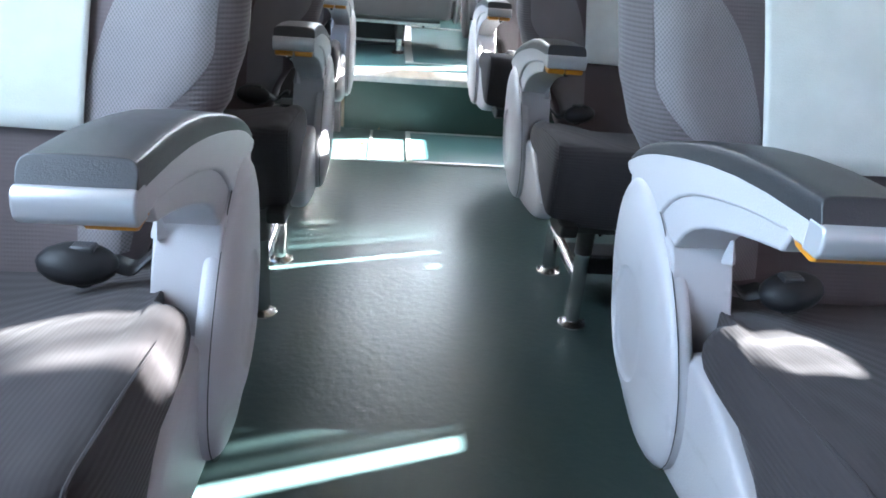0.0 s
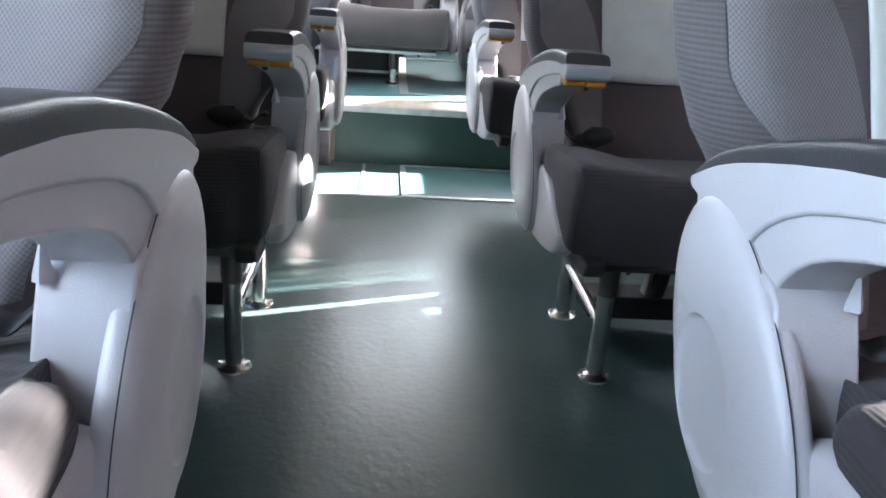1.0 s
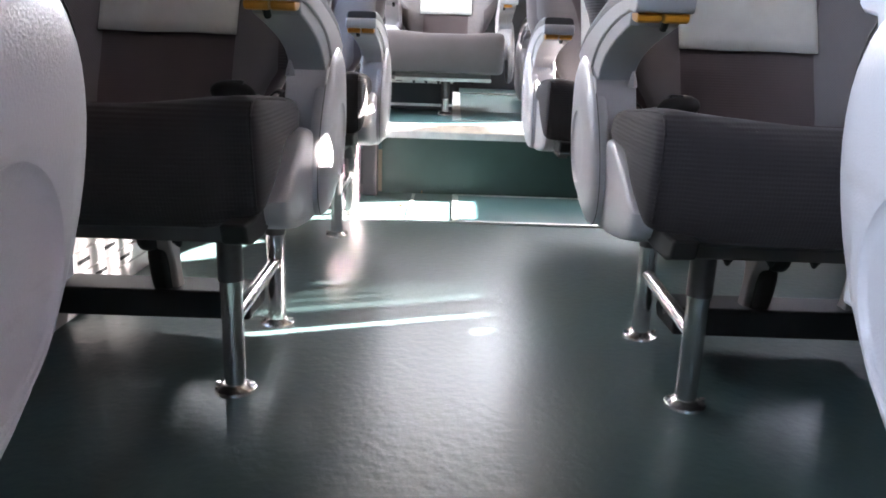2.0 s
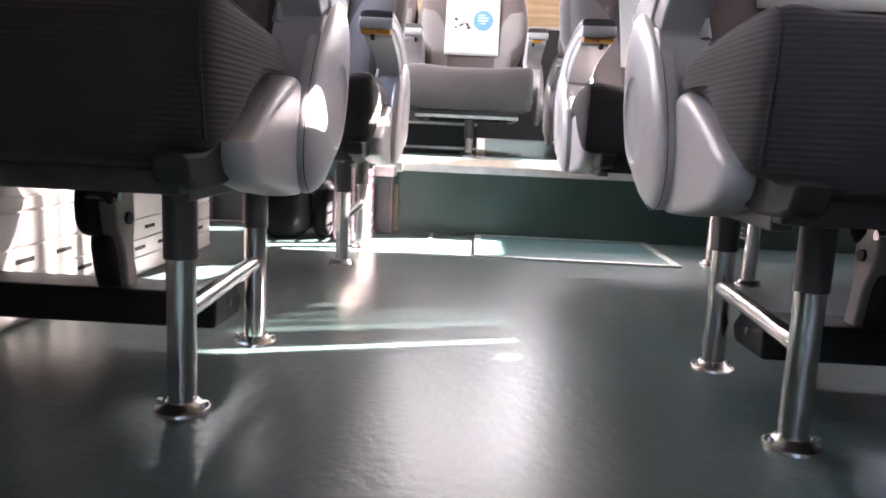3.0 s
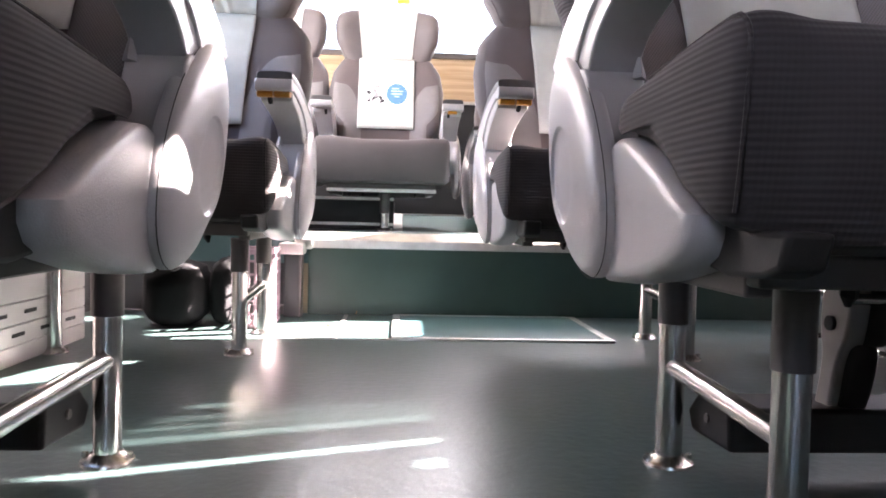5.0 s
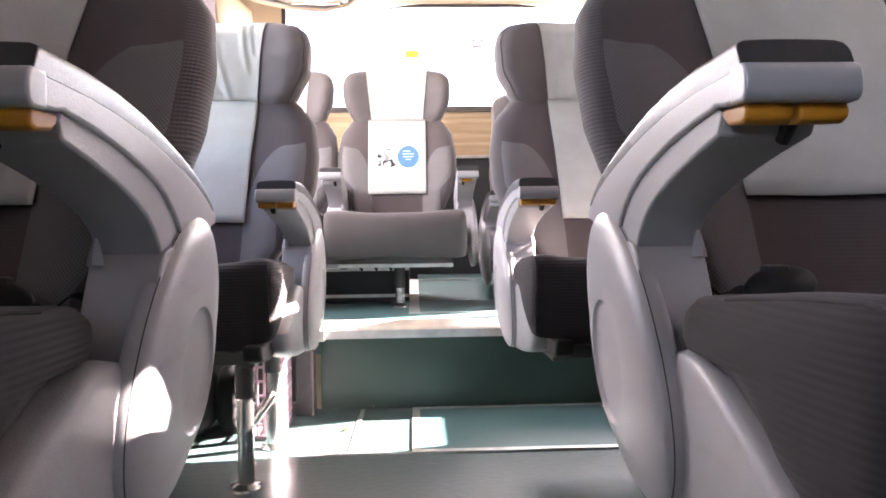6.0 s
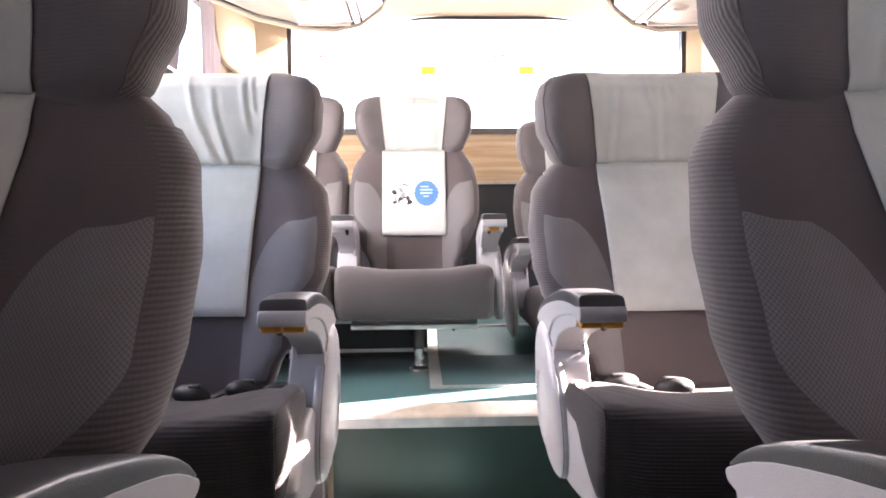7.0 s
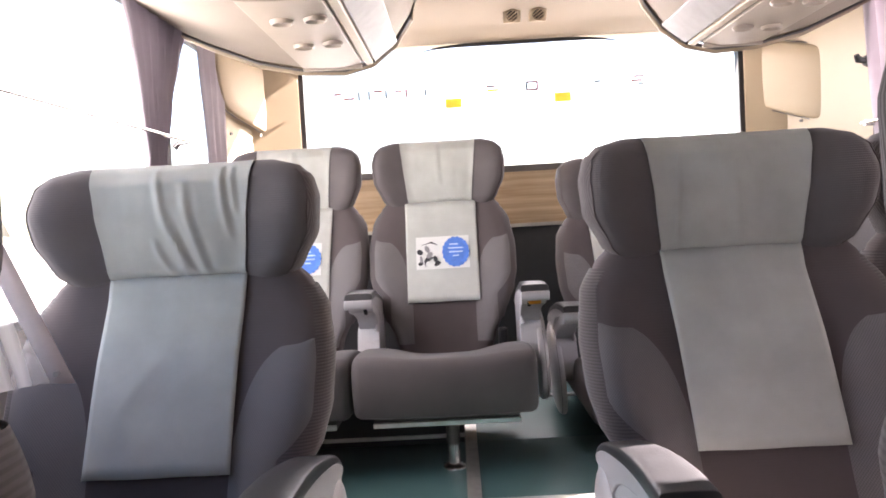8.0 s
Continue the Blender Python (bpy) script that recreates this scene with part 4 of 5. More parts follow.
def make_seat(kind, base=0.0, lift=0.0, leg_x=-0.165, footrest=True, pods=2, arm_dx=0.0, back_dx=0.0):
    """kind: left_single, right_aisle, right_window, rear_aisle, rear_window. Faces -y; origin on the floor below the arm's front end."""
    rear = kind.startswith("rear")
    wide = 0.84 if rear else 1.0
    label = {"left_single": "single grey coach seat with white headrest cover and steel legs", "right_aisle": "grey aisle coach seat with white headrest cover and steel legs",
             "right_window": "grey window-side coach seat with white headrest cover", "rear_aisle": "grey rear coach seat whose white cover bears a blue badge",
             "rear_window": "grey rear coach seat with a printed white headrest cover",
             "rear_middle": "grey rear coach seat sharing its neighbour's armrest"}[kind]
    seat = thing("coach_seat", label, "coach seat", "coach seats in rows")
    make_frame(seat, wide, -0.245, 0.245)
    make_cushion(seat, wide)
    make_back(seat, wide, 0.131 if not rear else 0.122, rear, FOLDS if kind == "left_single" else FOLDS_REAR if rear else FOLDS_RIGHT)
    for ob in seat.children:
        if ob.name.split(".")[0] in ("backrest", "border", "bolster", "headrest", "piping", "wing_border", "headrest_cover", "cover_flap"):
            ob.location.x = back_dx
    if kind == "left_single":
        make_arm(seat, 1, 0.275 + arm_dx, True, lift, 1.2 if base < 0 else True)
        make_arm(seat, -1, -0.275, False)
        make_legs(seat, 0.210, 0.264, base=base)
        make_legs(seat, -0.200, 0.264, (0.018,), base)
        if footrest:
            make_footrest(seat, (0.032, -0.185), (-0.235, 0.190))
        make_belt(seat, 1, pods)
    elif kind == "right_aisle":
        make_arm(seat, -1, -0.275 + arm_dx, True, lift, 1.3 if base < 0 else True)
        make_legs(seat, leg_x, 0.264, base=base)
        if footrest:
            make_footrest(seat, (0.012, 0.200), (-0.142, 0.24), -1)
        make_belt(seat, -1, pods)
    elif kind == "right_window":
        make_arm(seat, 1, 0.275, False)
        make_legs(seat, 0.12, 0.264, base=base)
        make_belt(seat, 1)
    elif kind == "rear_middle":
        make_arm(seat, -1, -0.245, False, -0.010, False, False)
        make_legs(seat, 0.012, 0.264, (0.012,), 0.118)
    elif kind == "rear_aisle":
        make_arm(seat, 1, 0.275, True, -0.010, 1.5, False)
        make_arm(seat, -1, -0.245, False, -0.010, False, False)
        make_legs(seat, 0.012, 0.264, (0.012,), 0.118)
        bm = boxes((0.175, 0.205, 0.285, 0.325, 0.395, 0.475))
        part("belt_buckle", bm, M_BLACK, seat, "small upright black belt buckle", bevel=0.008)
    else:
        make_arm(seat, -1, -0.275, True, -0.010, False, False)
        make_legs(seat, 0.0, 0.264, (0.012,), 0.203)
    return seat


Y_A, Y_B, Y_C, Y_D = 0.600, 1.615, 2.63, 3.84
LEG_C = 0.165
Z_A = 0.042                          # the first row stands on longer legs
DZ_REAR = 0.142
ROWS = {
    "left_single": ((-0.512, 0.0, -0.006), (-0.510, 0.016, 0.0), (-0.500, 0.012, 0.0)),
    "right_aisle": ((0.600, 0.0, -0.026), (0.600, 0.0, 0.0), (0.588, 0.010, 0.0)),
    "right_window": ((1.180, 0.0, -0.026), (1.195, 0.0, 0.0), (1.175, 0.0, 0.0)),
}
for kind, places in ROWS.items():
    for (x, arm_dx, back_dx), y, z, lift, leg_x in zip(places, (Y_A, Y_B, Y_C), (Z_A, 0.0, 0.0), (0.0, 0.0, -0.012), (-0.165, -0.165, LEG_C)):
        seat = make_seat(kind, -z, lift, leg_x, y < Y_C, 2 if y > 2 else 1, arm_dx, back_dx)
        seat.location = (x, y + ((0.10 if y == Y_B else 0.07 if y == Y_C else 0.0) if kind == "right_window" else 0.0), z)
seat = make_seat("rear_aisle")
seat.location = (0.0, Y_D, DZ_REAR)
seat = make_seat("rear_middle")
seat.location = (-0.520, Y_D, DZ_REAR)
seat = make_seat("rear_window")
seat.location = (0.680, Y_D + 0.12, DZ_REAR - 0.085)


# luggage racks with their service panels -------------------------------------------
RACK = [(0.0, 1.70), (0.12, 1.640), (0.30, 1.565), (0.46, 1.530), (0.60, 1.522), (0.70, 1.545), (0.78, 1.605), (0.84, 1.69), (0.87, 1.78), (0.87, 1.918), (0.0, 1.918)]


def rack_bottom(d):
    for (a, za), (b, zb) in zip(RACK, RACK[1:]):
        if a <= d <= b:
            return za + (zb - za) * (d - a) / (b - a)
    return RACK[7][1]


def make_rack(side):
    """side: +1 on the left wall, -1 on the right. d runs from the wall towards the aisle."""
    x_wall = X_LEFT if side > 0 else X_RIGHT
    rack = thing("luggage_rack", "beige cloth-covered overhead luggage rack with rounded end", "luggage rack", "overhead luggage racks")

    def ring(y, k, lift):
        return [(x_wall + side * (0.002 + d * k), y, z + (1.918 - z) * lift) for d, z in RACK]

    body = part("body", loft(bmesh.new(), [ring(Y_FRONT + 0.02, 1, 0), ring(3.0, 1, 0), ring(4.22, 1, 0), ring(4.30, 0.985, 0.02), ring(4.36, 0.95, 0.08), ring(4.40, 0.88, 0.22), ring(4.415, 0.80, 0.40)]), M_RACK, rack, "beige cloth-covered rack body")
    edge = [(x_wall + side * (0.002 + d * 0.99), 4.305, z + 0.004 - 0.006) for d, z in RACK[:9]]
    lip = [(x_wall + side * (0.002 + d * 0.985), 4.325, z - 0.002) for d, z in RACK[:9]]
    part("end_lip", tube(bmesh.new(), lip, 0.014, 10), M_CREAM, rack, "rounded cream lip along the rack end")
    part("edge_piping", tube(bmesh.new(), edge, 0.005, 8), M_FRAME, rack, "dark piping along the rack end")

    def slab(name, d0, d1, y0, y1, thick, material, parent, label, n=4):
        bm = bmesh.new()
        lo, hi = [], []
        for i in range(n + 1):
            d = d0 + (d1 - d0) * i / n
            z = rack_bottom(d)
            lo.append((d, z + 0.002))
            hi.append((d, z - thick))
        pts = [(x_wall + side * d, z) for d, z in lo + hi[::-1]]
        extrude_y(bm, pts, y0, y1)
        return part(name, bm, material, parent, label, bevel=0.003)

    slab("cloth_strip", 0.705, 0.785, Y_FRONT + 0.05, 4.285, 0.008, M_TRIM, rack, "grey carpet strip along the rack")
    slab("channel", 0.675, 0.698, Y_FRONT + 0.05, 4.285, 0.010, M_CREAM, rack, "pale channel beside the strip")
    for y0 in (1.45, 2.45, 3.45):
        panel = slab("service_panel", 0.465, 0.665, y0, y0 + 0.78, 0.010, M_PANEL, rack, "taupe service panel with lamps and air nozzles")
        part("panel_trim", boxes((*sorted((x_wall + side * 0.465, x_wall + side * 0.665)), y0 + 0.782, y0 + 0.794, rack_bottom(0.58) - 0.012, rack_bottom(0.465) - 0.004)), M_PANEL, rack, "raised panel edge", bevel=0.002)
        for dy in (0.17, 0.435):
            for d in (0.540, 0.625):
                cx, cy, cz = x_wall + side * d, y0 + dy + (0.0 if side > 0 else 0.11), rack_bottom(d) - 0.010
                bm = bmesh.new()
                n = 20
                loft(bm, [[(cx + r * math.cos(k * 2 * math.pi / n), cy + 0.85 * r * math.sin(k * 2 * math.pi / n), cz - h) for k in range(n)] for r, h in ((0.031, 0.0), (0.031, 0.005), (0.026, 0.011), (0.020, 0.005), (0.010, 0.003), (0.003, 0.008))])
                part("nozzle" if dy < 0.2 else "reading_lamp", bm, M_NOZZLE, panel, "round swivelling air nozzle" if dy < 0.2 else "small round reading lamp")
    return rack


make_rack(1)
make_rack(-1)


def make_vent(x):
    """A round louvred air outlet on the sloping soffit."""
    vent = thing("air_vent", "round louvred cream air vent on the rear soffit", "air vent", "rear air vents")
    tilt = pose(x, 4.765, 1.800, 132, 0, 0)
    n = 24

    def disc(rows):
        bm = bmesh.new()
        loft(bm, [[(r * math.cos(k * 2 * math.pi / n), r * math.sin(k * 2 * math.pi / n), h) for k in range(n)] for r, h in rows])
        bm.transform(tilt)
        return bm

    bm = boxes((-0.036, 0.036, -0.038, 0.038, -0.040, 0.003))
    bm.transform(tilt)
    part("plate", bm, M_CREAM, vent, "square cream mounting plate", bevel=0.006)
    part("backing", disc([(0.022, 0.0), (0.022, 0.005)]), M_BLACK, vent, "black opening")
    part("rim", disc([(0.029, 0.0), (0.029, 0.009), (0.025, 0.011), (0.022, 0.007), (0.022, 0.0)]), M_CREAM, vent, "cream rim")
    for k in (-1, 0, 1):
        w = math.sqrt(0.022 ** 2 - (k * 0.012) ** 2)
        bm = bmesh.new()
        box(bm, -w, w, -0.0022, 0.0022, -0.002, 0.002, pose(0, 0, 0.008, 0, 0, 40) @ pose(0, k * 0.012, 0, 30, 0, 0))
        bm.transform(tilt)
        part("louvre", bm, M_CREAM, vent)
    return vent


make_vent(0.328)
make_vent(0.436)


# rear corner mouldings ---------------------------------------------------------------
def rear_corner(side):
    xw, xi = (X_LEFT + 0.002, RW["x0"]) if side > 0 else (X_RIGHT - 0.002, RW["x1"])
    bm = bmesh.new()
    loft(bm, [[(xw, 4.60 if side > 0 else 4.42, z), (xw + side * 0.03, 4.74 if side > 0 else 4.68, z), (xw + side * 0.10, 4.87, z), (xi, 4.944, z), (xi, Y_REAR - 0.002, z), (xw, Y_REAR - 0.002, z)] for z in (0.945, 1.20, 1.74)])
    corner = structure("corner_moulding", bm, M_CREAM, "cream moulded corner panel beside the back window", True)
    # raised pocket cover with screws
    m = Matrix.Translation((xw + side * 0.105, 4.835, 1.57 if side > 0 else 1.49)) @ pose(0, 0, 0, 0, 0, side * 62 if side > 0 else -56)
    bm = bmesh.new()
    rings = []
    for k, h in ((1.0, 0.0), (0.99, 0.008), (0.965, 0.014), (0.93, 0.017), (0.60, 0.020)):
        pts = []
        for q in range(28):
            a = q * 2 * math.pi / 28
            c, s = math.cos(a), math.sin(a)
            px, pz = math.copysign(abs(c) ** 0.32, c), math.copysign(abs(s) ** 0.32, s)
            pts.append((0.185 * k * px * (1 + 0.10 * pz), -h, 0.148 * k * pz - 0.062 * px * k))
        rings.append(pts)
    loft(bm, rings)
    bm.transform(m)
    part("pocket_cover", bm, M_CREAM, corner, "raised cream cover plate")
    # dark line drawn in for the seam round the cover
    gap = []
    for q in range(49):
        a = q * 2 * math.pi / 48
        px, pz = math.copysign(abs(math.cos(a)) ** 0.32, math.cos(a)), math.copysign(abs(math.sin(a)) ** 0.32, math.sin(a))
        gap.append((1.03 * 0.185 * px * (1 + 0.10 * pz), -0.002, 1.03 * 0.148 * pz - 0.062 * px))
    bm = tube(bmesh.new(), gap, 0.0025, 6)
    bm.transform(m)
    part("cover_gap", bm, M_FRAME, corner, "dark gap line round the cover")
    for px, pz in ((-0.12, -0.19), (0.05, -0.185), (0.17, 0.10)):
        bm = bmesh.new()
        tube(bm, [(px, -0.001, pz), (px, -0.009, pz)], 0.006, 8)
        bm.transform(m)
        part("screw", bm, M_FRAME, corner)


rear_corner(1)
rear_corner(-1)

# faint reversed lettering on the back window, as plain bars
for x, w, h, dz, material in ((-0.44, 0.035, 0.006, 0.012, M_RED), (-0.39, 0.05, 0.006, -0.010, M_RED), (-0.345, 0.006, 0.04, 0, M_INK), (-0.30, 0.006, 0.04, 0, M_INK), (-0.26, 0.04, 0.006, 0.016, M_RED), (-0.225, 0.006, 0.036, 0, M_INK),
                              (-0.17, 0.03, 0.006, 0.01, M_RED), (-0.135, 0.006, 0.036, 0, M_RED), (-0.05, 0.006, 0.03, 0, M_INK), (0.24, 0.04, 0.006, 0.008, M_RED), (0.25, 0.05, 0.006, -0.008, M_YELLOW),
                              (0.42, 0.045, 0.006, 0.018, M_RED), (0.42, 0.045, 0.006, -0.016, M_RED), (0.398, 0.006, 0.04, 0, M_INK), (0.444, 0.006, 0.04, 0, M_RED), (0.71, 0.03, 0.006, 0.004, M_INK), (0.89, 0.05, 0.006, 0.016, M_RED), (0.88, 0.05, 0.006, -0.002, M_RED), (0.90, 0.03, 0.006, -0.016, M_INK)):
    w, h = max(w, 0.009), max(h, 0.009)
    part("lettering_bar", boxes((x - w / 2, x + w / 2, Y_REAR + 0.036, Y_REAR + 0.039, 1.545 + dz - h / 2, 1.545 + dz + h / 2)), material, rear_window, "", False)


# curtains ------------------------------------------------------------------------------
def curtain(name, x, y_top, y_bot, z_top, z_bot, folds, depth, material, label, lean=0.0, seed=0, parent=None, ends=None, hem=None):
    """A pleated hanging cloth. y_top, y_bot: its ends along the wall at the top and the bottom; ends: rows of (z, a, b) instead."""
    if ends:
        ends = sorted(ends)
        lo, hi = [(z, a) for z, a, b in ends], [(z, b) for z, a, b in ends]
    rows = []
    nz, ny = 72, max(12, folds * 8)
    for i in range(nz + 1):
        q = i / nz
        z = z_top + (z_bot - z_top) * q
        a = y_top[0] + (y_bot[0] - y_top[0]) * q
        b = y_top[1] + (y_bot[1] - y_top[1]) * q
        if ends:
            a, b = lerp_table(lo, z), lerp_table(hi, z)
        row = []
        for j in range(ny + 1):
            u = j / ny
            ph = 2 * math.pi * folds * u + 1.5 * noise.noise(Vector((u * 3, seed, q * 1.5)))
            row.append((x + lean * q + depth * math.sin(ph) * (0.8 + 0.4 * noise.noise(Vector((u * 4, seed + 5, q)))), a + (b - a) * u + 0.3 * depth * math.cos(ph * 1.0), z + 0.004 * math.sin(ph)))
        if hem:
            # the bottom edge is turned up over a short stretch
            row = [(px, py, pz + hem[2] * smoothstep(0.90, 1.0, q) * smoothstep(hem[0] - 0.008, hem[0], py) * smoothstep(hem[1] + 0.008, hem[1], py)) for px, py, pz in row]
        rows.append(row)
    ob = part(name, sheet(bmesh.new(), rows), material, parent)
    ob.modifiers.new("cloth", "SOLIDIFY").thickness = 0.0015
    if not parent:
        tagged(ob, label, "curtain", "window curtains")
    return ob


LAB = "mauve-grey pleated window curtain hanging beside the glass"
curtain("curtain", X_LEFT + 0.035, (3.96, 4.34), (4.03, 4.20), 1.70, 0.84, 7, 0.016, M_CURTAIN, LAB, 0, 1, None, [(1.71, 3.82, 4.34), (1.575, 3.865, 4.26), (1.40, 3.90, 4.16), (1.22, 3.93, 4.08), (0.84, 3.93, 4.10)])
curtain("curtain", X_LEFT + 0.035, (4.43, 4.76), (4.50, 4.68), 1.70, 0.84, 4, 0.014, M_CURTAIN, LAB, 0, 2)

RC = X_RIGHT - 0.035
DRAWN = "mauve-grey pleated curtain drawn across the window"
curtain("curtain", RC, (-0.25, 1.38), (-0.25, 0.90), 1.71, 0.76, 16, 0.010, M_CURTAIN, DRAWN, 0, 11, None, [(1.71, -0.25, 1.43), (1.56, -0.25, 1.37), (1.54, -0.25, 1.23), (1.475, -0.25, 1.20), (1.455, -0.25, 1.21), (1.44, -0.25, 1.26), (1.21, -0.25, 1.21), (1.19, -0.25, 1.05), (1.12, -0.25, 1.03), (1.105, -0.25, 1.09), (0.76, -0.25, 1.09)])
curtain("curtain", RC, (1.54, 1.61), (1.03, 1.62), 1.71, 0.76, 5, 0.009, M_CURTAIN, DRAWN, 0, 12, None, [(1.71, 1.42, 1.70), (1.56, 1.36, 1.70), (1.54, 1.36, 1.70), (1.475, 1.32, 1.70), (1.455, 1.29, 1.70), (1.44, 1.25, 1.70), (1.21, 1.20, 1.69), (1.19, 1.17, 1.65), (1.12, 1.135, 1.62), (1.105, 1.08, 1.62), (0.76, 1.08, 1.622)])
# unseen left-hand curtain, added to hold light off the second row
curtain("curtain", X_LEFT + 0.035, (0.97, 2.40), (0.97, 2.34), 1.71, 0.76, 18, 0.012, M_CURTAIN, DRAWN, 0, 24)
# unseen front curtains on both sides, added to darken the seat fronts
for xx in (RC, X_LEFT + 0.035):
    curtain("curtain", xx, (-2.15, -0.28), (-2.15, -0.28), 1.71, 0.76, 24, 0.012, M_CURTAIN, DRAWN, 0, 21)
    curtain("curtain", xx, (-4.1, -2.16), (-4.1, -2.16), 1.71, 0.76, 24, 0.012, M_CURTAIN, DRAWN, 0, 22)
curtain("curtain", RC, (1.685, 2.39), (1.682, 2.472), 1.71, 0.76, 12, 0.010, M_CURTAIN, DRAWN, 0, 13, None, [(1.71, 1.685, 2.36), (1.36, 1.685, 2.37), (1.342, 1.685, 2.334), (1.25, 1.685, 2.318), (1.238, 1.685, 2.375), (1.14, 1.684, 2.38), (1.08, 1.683, 2.472), (1.03, 1.683, 2.472), (1.005, 1.855, 2.473), (0.76, 1.845, 2.474)], (2.382, 2.405, 0.042))
curtain("curtain", RC, (2.505, 2.60), (2.492, 2.58), 1.71, 0.76, 2, 0.008, M_CURTAIN, DRAWN, 0, 14, None, [(1.71, 2.34, 2.60), (1.36, 2.36, 2.60), (1.342, 2.395, 2.60), (1.310, 2.395, 2.60), (1.25, 2.345, 2.595), (1.238, 2.365, 2.595), (1.14, 2.37, 2.59), (1.08, 2.49, 2.59), (0.76, 2.494, 2.58)])
curtain("curtain", RC, (2.900, 3.200), (2.890, 3.135), 1.71, 0.76, 9, 0.012, M_CURTAIN, DRAWN, 0, 15, None, [(1.71, 2.59, 3.20), (1.53, 2.59, 3.17), (1.515, 2.93, 3.17), (1.40, 2.93, 3.16), (1.32, 2.93, 3.07), (1.27, 2.92, 3.06), (1.255, 2.59, 3.055), (1.20, 2.59, 3.05), (1.10, 2.59, 3.13), (1.06, 2.59, 3.14), (0.98, 2.885, 3.14), (0.76, 2.89, 3.135)])
curtain("curtain", RC, (3.150, 3.400), (3.260, 3.370), 1.71, 0.76, 7, 0.012, M_CURTAIN, DRAWN, 0, 16, None, [(1.71, 3.15, 3.70), (1.56, 3.17, 3.70), (1.48, 3.165, 3.70), (1.40, 3.165, 3.70), (1.32, 3.27, 3.70), (1.20, 3.29, 3.70), (1.14, 3.265, 3.42), (0.76, 3.26, 3.37)])
curtain("curtain", RC, (3.715, 3.885), (3.720, 3.880), 1.71, 0.76, 4, 0.014, M_CURTAIN, DRAWN, 0, 19)
curtain("curtain", RC, (3.98, 4.40), (3.98, 4.30), 1.71, 0.76, 5, 0.016, M_CURTAIN, DRAWN, 0, 17)
curtain("sheer_curtain", RC + 0.004, (2.585, 2.955), (2.57, 2.945), 1.71, 0.76, 3, 0.006, M_SHEER, "thin white lace curtain that lets sun stripes through", 0, 18)
curtain("sheer_curtain", RC + 0.006, (1.665, 1.88), (1.665, 1.88), 1.71, 0.76, 3, 0.003, M_SHEER_DENSE, "thin white lace curtain that lets sun stripes through", 0, 25)
curtain("sheer_curtain", RC + 0.006, (1.00, 1.605), (1.00, 1.605), 1.71, 0.76, 5, 0.004, M_SHEER_THIN, "thin white lace curtain that lets sun stripes through", 0, 20)


def make_rail(x, y0, y1, z, side):
    rail = thing("window_rail", "thin steel rail across the side window on brackets", "window rail", "window rails")
    part("rod", tube(bmesh.new(), [(x, y0, z), (x, y1, z)], 0.0065, 12), M_CHROME, rail, "thin steel rod")
    for yy in (y0 + 0.02, y1 - 0.02):
        part("bracket", tube(bmesh.new(), [(x, yy, z), (x - side * 0.035, yy, z - 0.004), (x - side * 0.052, yy, z - 0.02)], [0.011, 0.010, 0.013], 10), M_CHROME, rail, "steel end bracket")
    return rail


make_rail(X_LEFT + 0.055, 1.60, 4.26, 1.300, 1)
make_rail(X_RIGHT - 0.075, 2.14, 4.36, 1.240, -1)
hook = thing("curtain_hook", "dark plastic curtain hook on the corner panel", "hook")
part("base", tube(bmesh.new(), [(X_RIGHT - 0.002, 4.43, 1.47), (X_RIGHT - 0.020, 4.43, 1.47)], [0.024, 0.018], 12), M_BLACK, hook)
part("knob", tube(bmesh.new(), [(X_RIGHT - 0.018, 4.43, 1.47), (X_RIGHT - 0.045, 4.425, 1.475), (X_RIGHT - 0.055, 4.42, 1.49)], [0.011, 0.013, 0.009], 12), M_BLACK, hook)

# loose lace curtain corner with its hem band, drawn inwards over the wall side of a seat
loose = thing("lace_curtain", "loose white lace curtain with grey hem band beside the seat", "curtain", "window curtains")
rows = []
for i in range(15):
    q = i / 14
    z = 1.62 - 0.865 * q
    xi, yi = X_LEFT + 0.03 + max(0.006 * q, 0.235 - 0.30 * (1 - q)), 2.86 + 0.08 * q
    rows.append([(X_LEFT + 0.02 + (xi - X_LEFT - 0.02) * j / 12 + 0.008 * math.sin(j * 1.9 + q * 3), 2.62 + 0.05 * q + (yi - 2.62 - 0.05 * q) * j / 12, z) for j in range(13)])
part("lace", sheet(bmesh.new(), rows), M_LOOSE, loose, "white lace cloth")
hem = [[(r[-1][0], r[-1][1] - 0.004, r[-1][2]), (r[-1][0] + 0.034, r[-1][1] + 0.008, r[-1][2] - 0.004)] for r in rows]
edging = [[(r[-1][0] + 0.034 + 0.016 * j / 4 + 0.002 * math.sin(i * 9.0 + j), r[-1][1] + 0.010 + 0.004 * (j % 2), r[-1][2]) for j in range(5)] for i, r in enumerate(rows[:11])]
ob = part("lace_edging", sheet(bmesh.new(), edging), M_SHEER, loose, "openwork white lace edging")
ob.modifiers.new("cloth", "SOLIDIFY").thickness = 0.001
ob = part("hem_band", sheet(bmesh.new(), hem), M_STRAP, loose, "grey hem band with a button")
ob.modifiers.new("cloth", "SOLIDIFY").thickness = 0.003
part("button", tube(bmesh.new(), [(rows[-1][-1][0] + 0.011, rows[-1][-1][1] - 0.002, rows[-1][-1][2] + 0.016), (rows[-1][-1][0] + 0.011, rows[-1][-1][1] - 0.010, rows[-1][-1][2] + 0.016)], 0.005, 10), M_SILVER, loose)


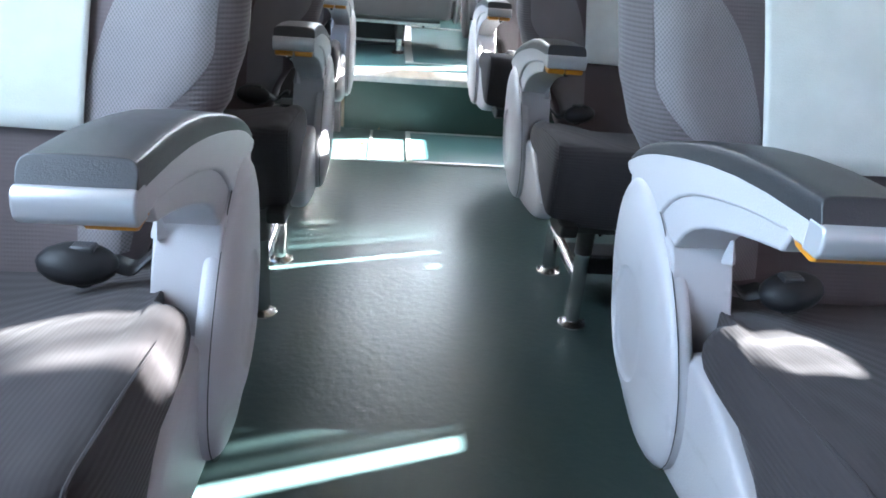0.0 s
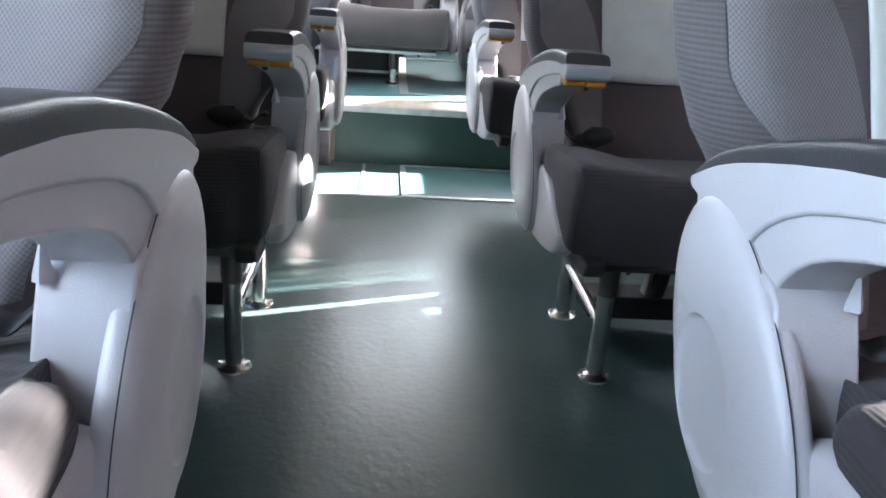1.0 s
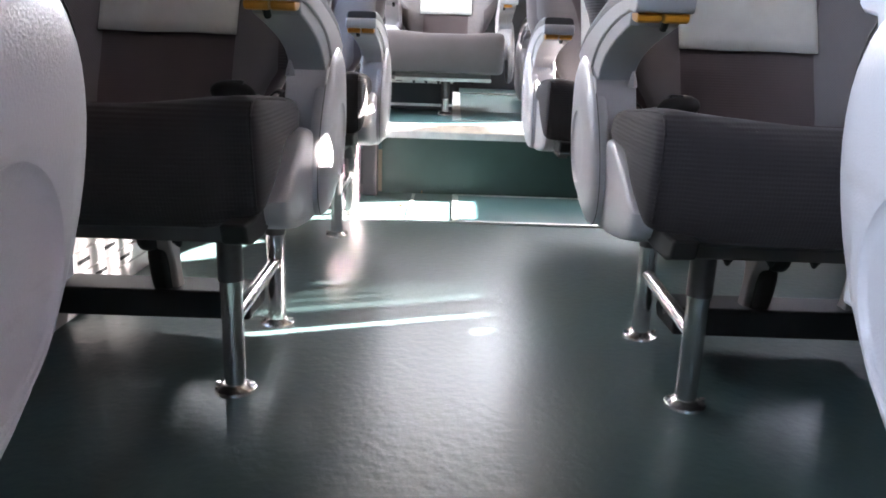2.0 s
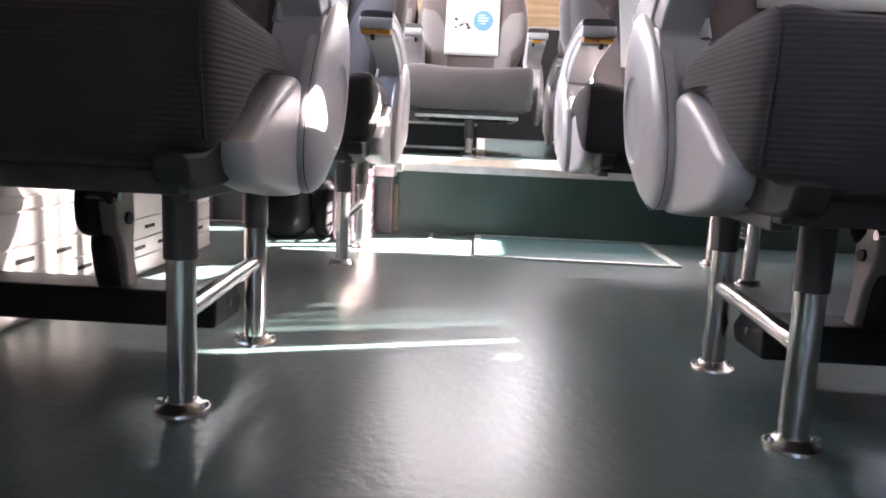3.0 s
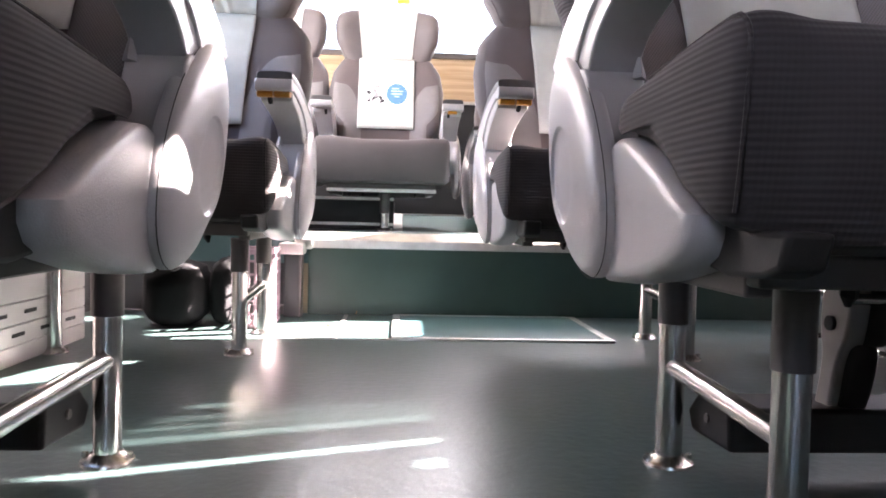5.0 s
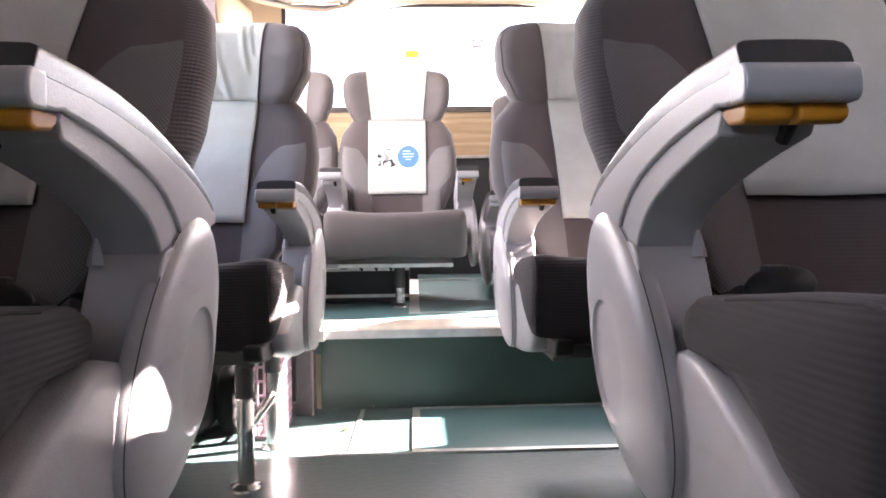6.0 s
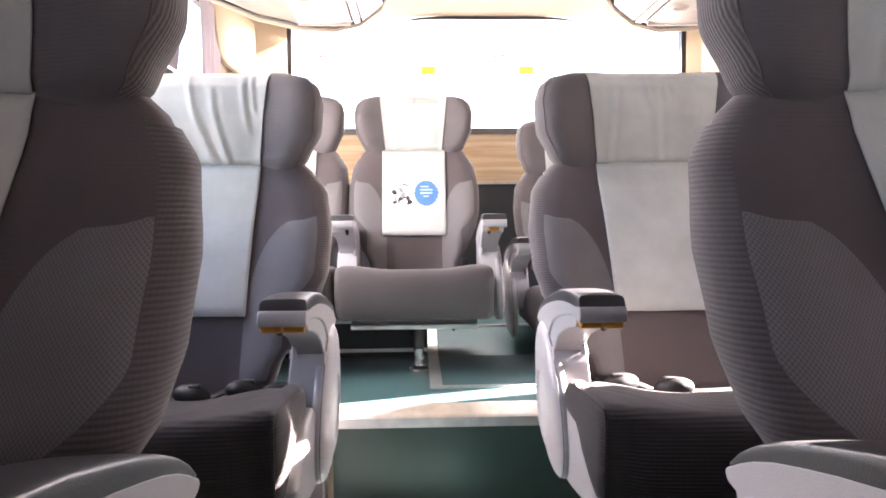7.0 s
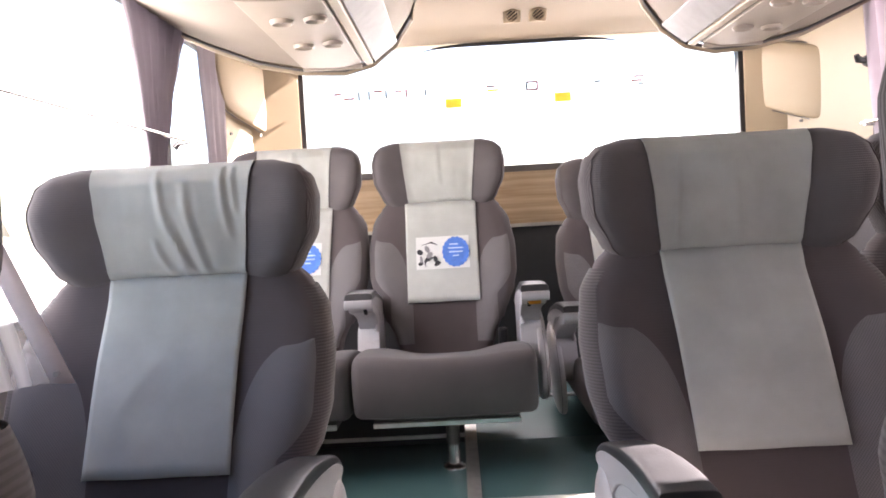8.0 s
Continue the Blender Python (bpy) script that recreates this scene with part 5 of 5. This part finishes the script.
# heater duct along the left wall -----------------------------------------------------------
def make_heater(side, y1):
    """side: +1 along the left wall, -1 along the right."""
    xw = X_LEFT if side > 0 else X_RIGHT
    heater = tagged(thing("heater_duct", "pale painted heater duct with slots along the side wall", "heater"), kind="structure")
    face = xw + side * 0.195
    bm = extrude_y(bmesh.new(), [(xw, 0.0), (face - side * 0.006, 0.0), (face - side * 0.006, 0.215), (face - side * 0.05, 0.255), (xw, 0.262)], Y_FRONT + 0.02, y1)
    part("casing", bm, M_HEATER, heater, "pale painted casing", False)
    for z0, z1 in ((0.004, 0.040), (0.044, 0.081), (0.085, 0.127), (0.131, 0.187), (0.191, 0.212)):
        part("front_strip", boxes((*sorted((face - side * 0.006, face)), Y_FRONT + 0.03, y1 - 0.005, z0, z1)), M_HEATER, heater, "pale pressed metal strip", False, 0.0015)
    for z in (0.062, 0.106):
        for n in range(16):
            y = 0.95 + 0.118 * n + (0.05 if z > 0.1 else 0)
            if y < y1 - 0.07:
                part("slot", boxes((*sorted((face - side * 0.001, face + side * 0.0012)), y, y + 0.050, z - 0.004, z + 0.004)), M_HEATSLOT, heater, "", False)


make_heater(1, 2.83)
make_heater(-1, 3.30)


# under the seat beside the step ----------------------------------------------------------------
def make_bag(at, size, label, seed):
    bag = thing("travel_bag", label, "bag", "bags under the seat")
    bm = bmesh.new()
    bmesh.ops.create_icosphere(bm, subdivisions=4, radius=1)
    for v in bm.verts:
        p = v.co
        q = Vector([math.copysign(abs(c) ** 0.72, c) for c in p])
        k = 1 + 0.06 * noise.noise(p * 2.6 + Vector((seed, 0, 0))) + 0.025 * noise.noise(p * 7)
        v.co = Vector((q.x * size[0] * k, q.y * size[1] * k, max(-0.96 * size[2], q.z * size[2] * k)))
    bm.transform(Matrix.Translation((at[0], at[1], 0.96 * size[2] + 0.001)))
    part("body", bm, M_BAG, bag, "crumpled black cloth")
    top = 1.9 * size[2]
    for dy in (-0.03, 0.03):
        part("handle", tube(bmesh.new(), [(at[0] - 0.55 * size[0] + 1.1 * size[0] * k / 8, at[1] + dy, top - 0.012 + 0.018 * math.sin(math.pi * k / 8)) for k in range(9)], 0.005, 8), M_BAG, bag, "black strap handle")


make_bag((-0.555, 3.09), (0.090, 0.11, 0.093), "soft round black bag lying on the floor under the seat", 0)
make_bag((-0.428, 3.13), (0.040, 0.10, 0.096), "narrow black bag squeezed beside a plastic basket", 5)


def make_basket():
    basket = thing("plastic_basket", "mauve plastic grid basket standing under the seat", "basket")
    x0, x1, y0, y1, h = -0.385, -0.285, 3.01, 3.20, 0.222
    part("base", boxes((x0, x1, y0, y1, 0.0, 0.012)), M_BASKET, basket, "solid plastic base", False, 0.003)
    for a, b, c, d in ((x0, x1, y0, y0 + 0.006), (x0, x1, y1 - 0.006, y1), (x0, x0 + 0.006, y0, y1), (x1 - 0.006, x1, y0, y1)):
        part("rim", boxes((a, b, c, d, h - 0.016, h)), M_BASKET, basket, "thick plastic rim", False, 0.002)
    for k in range(6):
        x = x0 + (x1 - x0 - 0.006) * k / 5
        part("upright", boxes((x, x + 0.006, y0 + 0.001, y0 + 0.006, 0.012, h - 0.016)), M_BASKET, basket, "", False)
    for k in range(8):
        y = y0 + 0.008 + (y1 - y0 - 0.020) * k / 7
        part("upright", boxes((x1 - 0.006, x1 - 0.001, y, y + 0.006, 0.012, h - 0.016)), M_BASKET, basket, "", False)
    for k in range(1, 6):
        z = h * k / 6
        part("crossbar", boxes((x0, x1, y0 + 0.0015, y0 + 0.0055, z, z + 0.006)), M_BASKET, basket, "", False)
        part("crossbar", boxes((x1 - 0.0055, x1 - 0.0015, y0, y1, z, z + 0.006)), M_BASKET, basket, "", False)


make_basket()

post = tagged(thing("step_post", "dark grey steel post and rail carrying the platform corner", "post"), kind="structure")
part("upright", boxes((-0.285, -0.238, Y_STEP - 0.075, Y_STEP - 0.020, 0.0, 0.195)), M_REAR, post, "dark grey steel upright", False, 0.003)
part("edge_angle", boxes((-0.238, -0.232, Y_STEP - 0.078, Y_STEP - 0.018, 0.0, 0.195)), M_FRAME, post, "grey metal angle", False)
part("gusset", boxes((-0.30, -0.225, Y_STEP - 0.085, Y_STEP + 0.0, 0.195, PLAT - 0.03), (-0.26, -0.205, Y_STEP - 0.03, Y_STEP - 0.008, PLAT - 0.05, 0.243)), M_ALU, post, "pale metal corner bracket", False, 0.004)
part("bottom_rail", boxes((X_LEFT + 0.21, -0.285, Y_STEP - 0.060, Y_STEP - 0.028, 0.004, 0.034)), M_FRAME, post, "grey bottom rail", False, 0.003)


# a dry leaf and a twig blown against the step
leaf = thing("dry_leaf", "small curled brown dry leaf on the floor", "leaf")
rows = [[(-0.127 + 0.011 * u * math.cos(math.pi * (v - 0.5)), 3.080 + 0.016 * (v - 0.5), 0.001 + 0.005 * u * u + 0.004 * abs(v - 0.5)) for u in (-1, -0.5, 0, 0.5, 1)] for v in (0.04, 0.25, 0.5, 0.75, 0.96)]
ob = part("blade", sheet(bmesh.new(), rows), M_LEAF, leaf)
ob.modifiers.new("leaf", "SOLIDIFY").thickness = 0.0008
twig = thing("dry_twig", "thin dry grass stalk leaning on the step", "twig")
part("stalk", tube(bmesh.new(), [(-0.064, 3.325, 0.001), (-0.063, 3.334, 0.012), (-0.064, 3.342, 0.027)], [0.0014, 0.0012, 0.0007], 6), M_LEAF, twig)
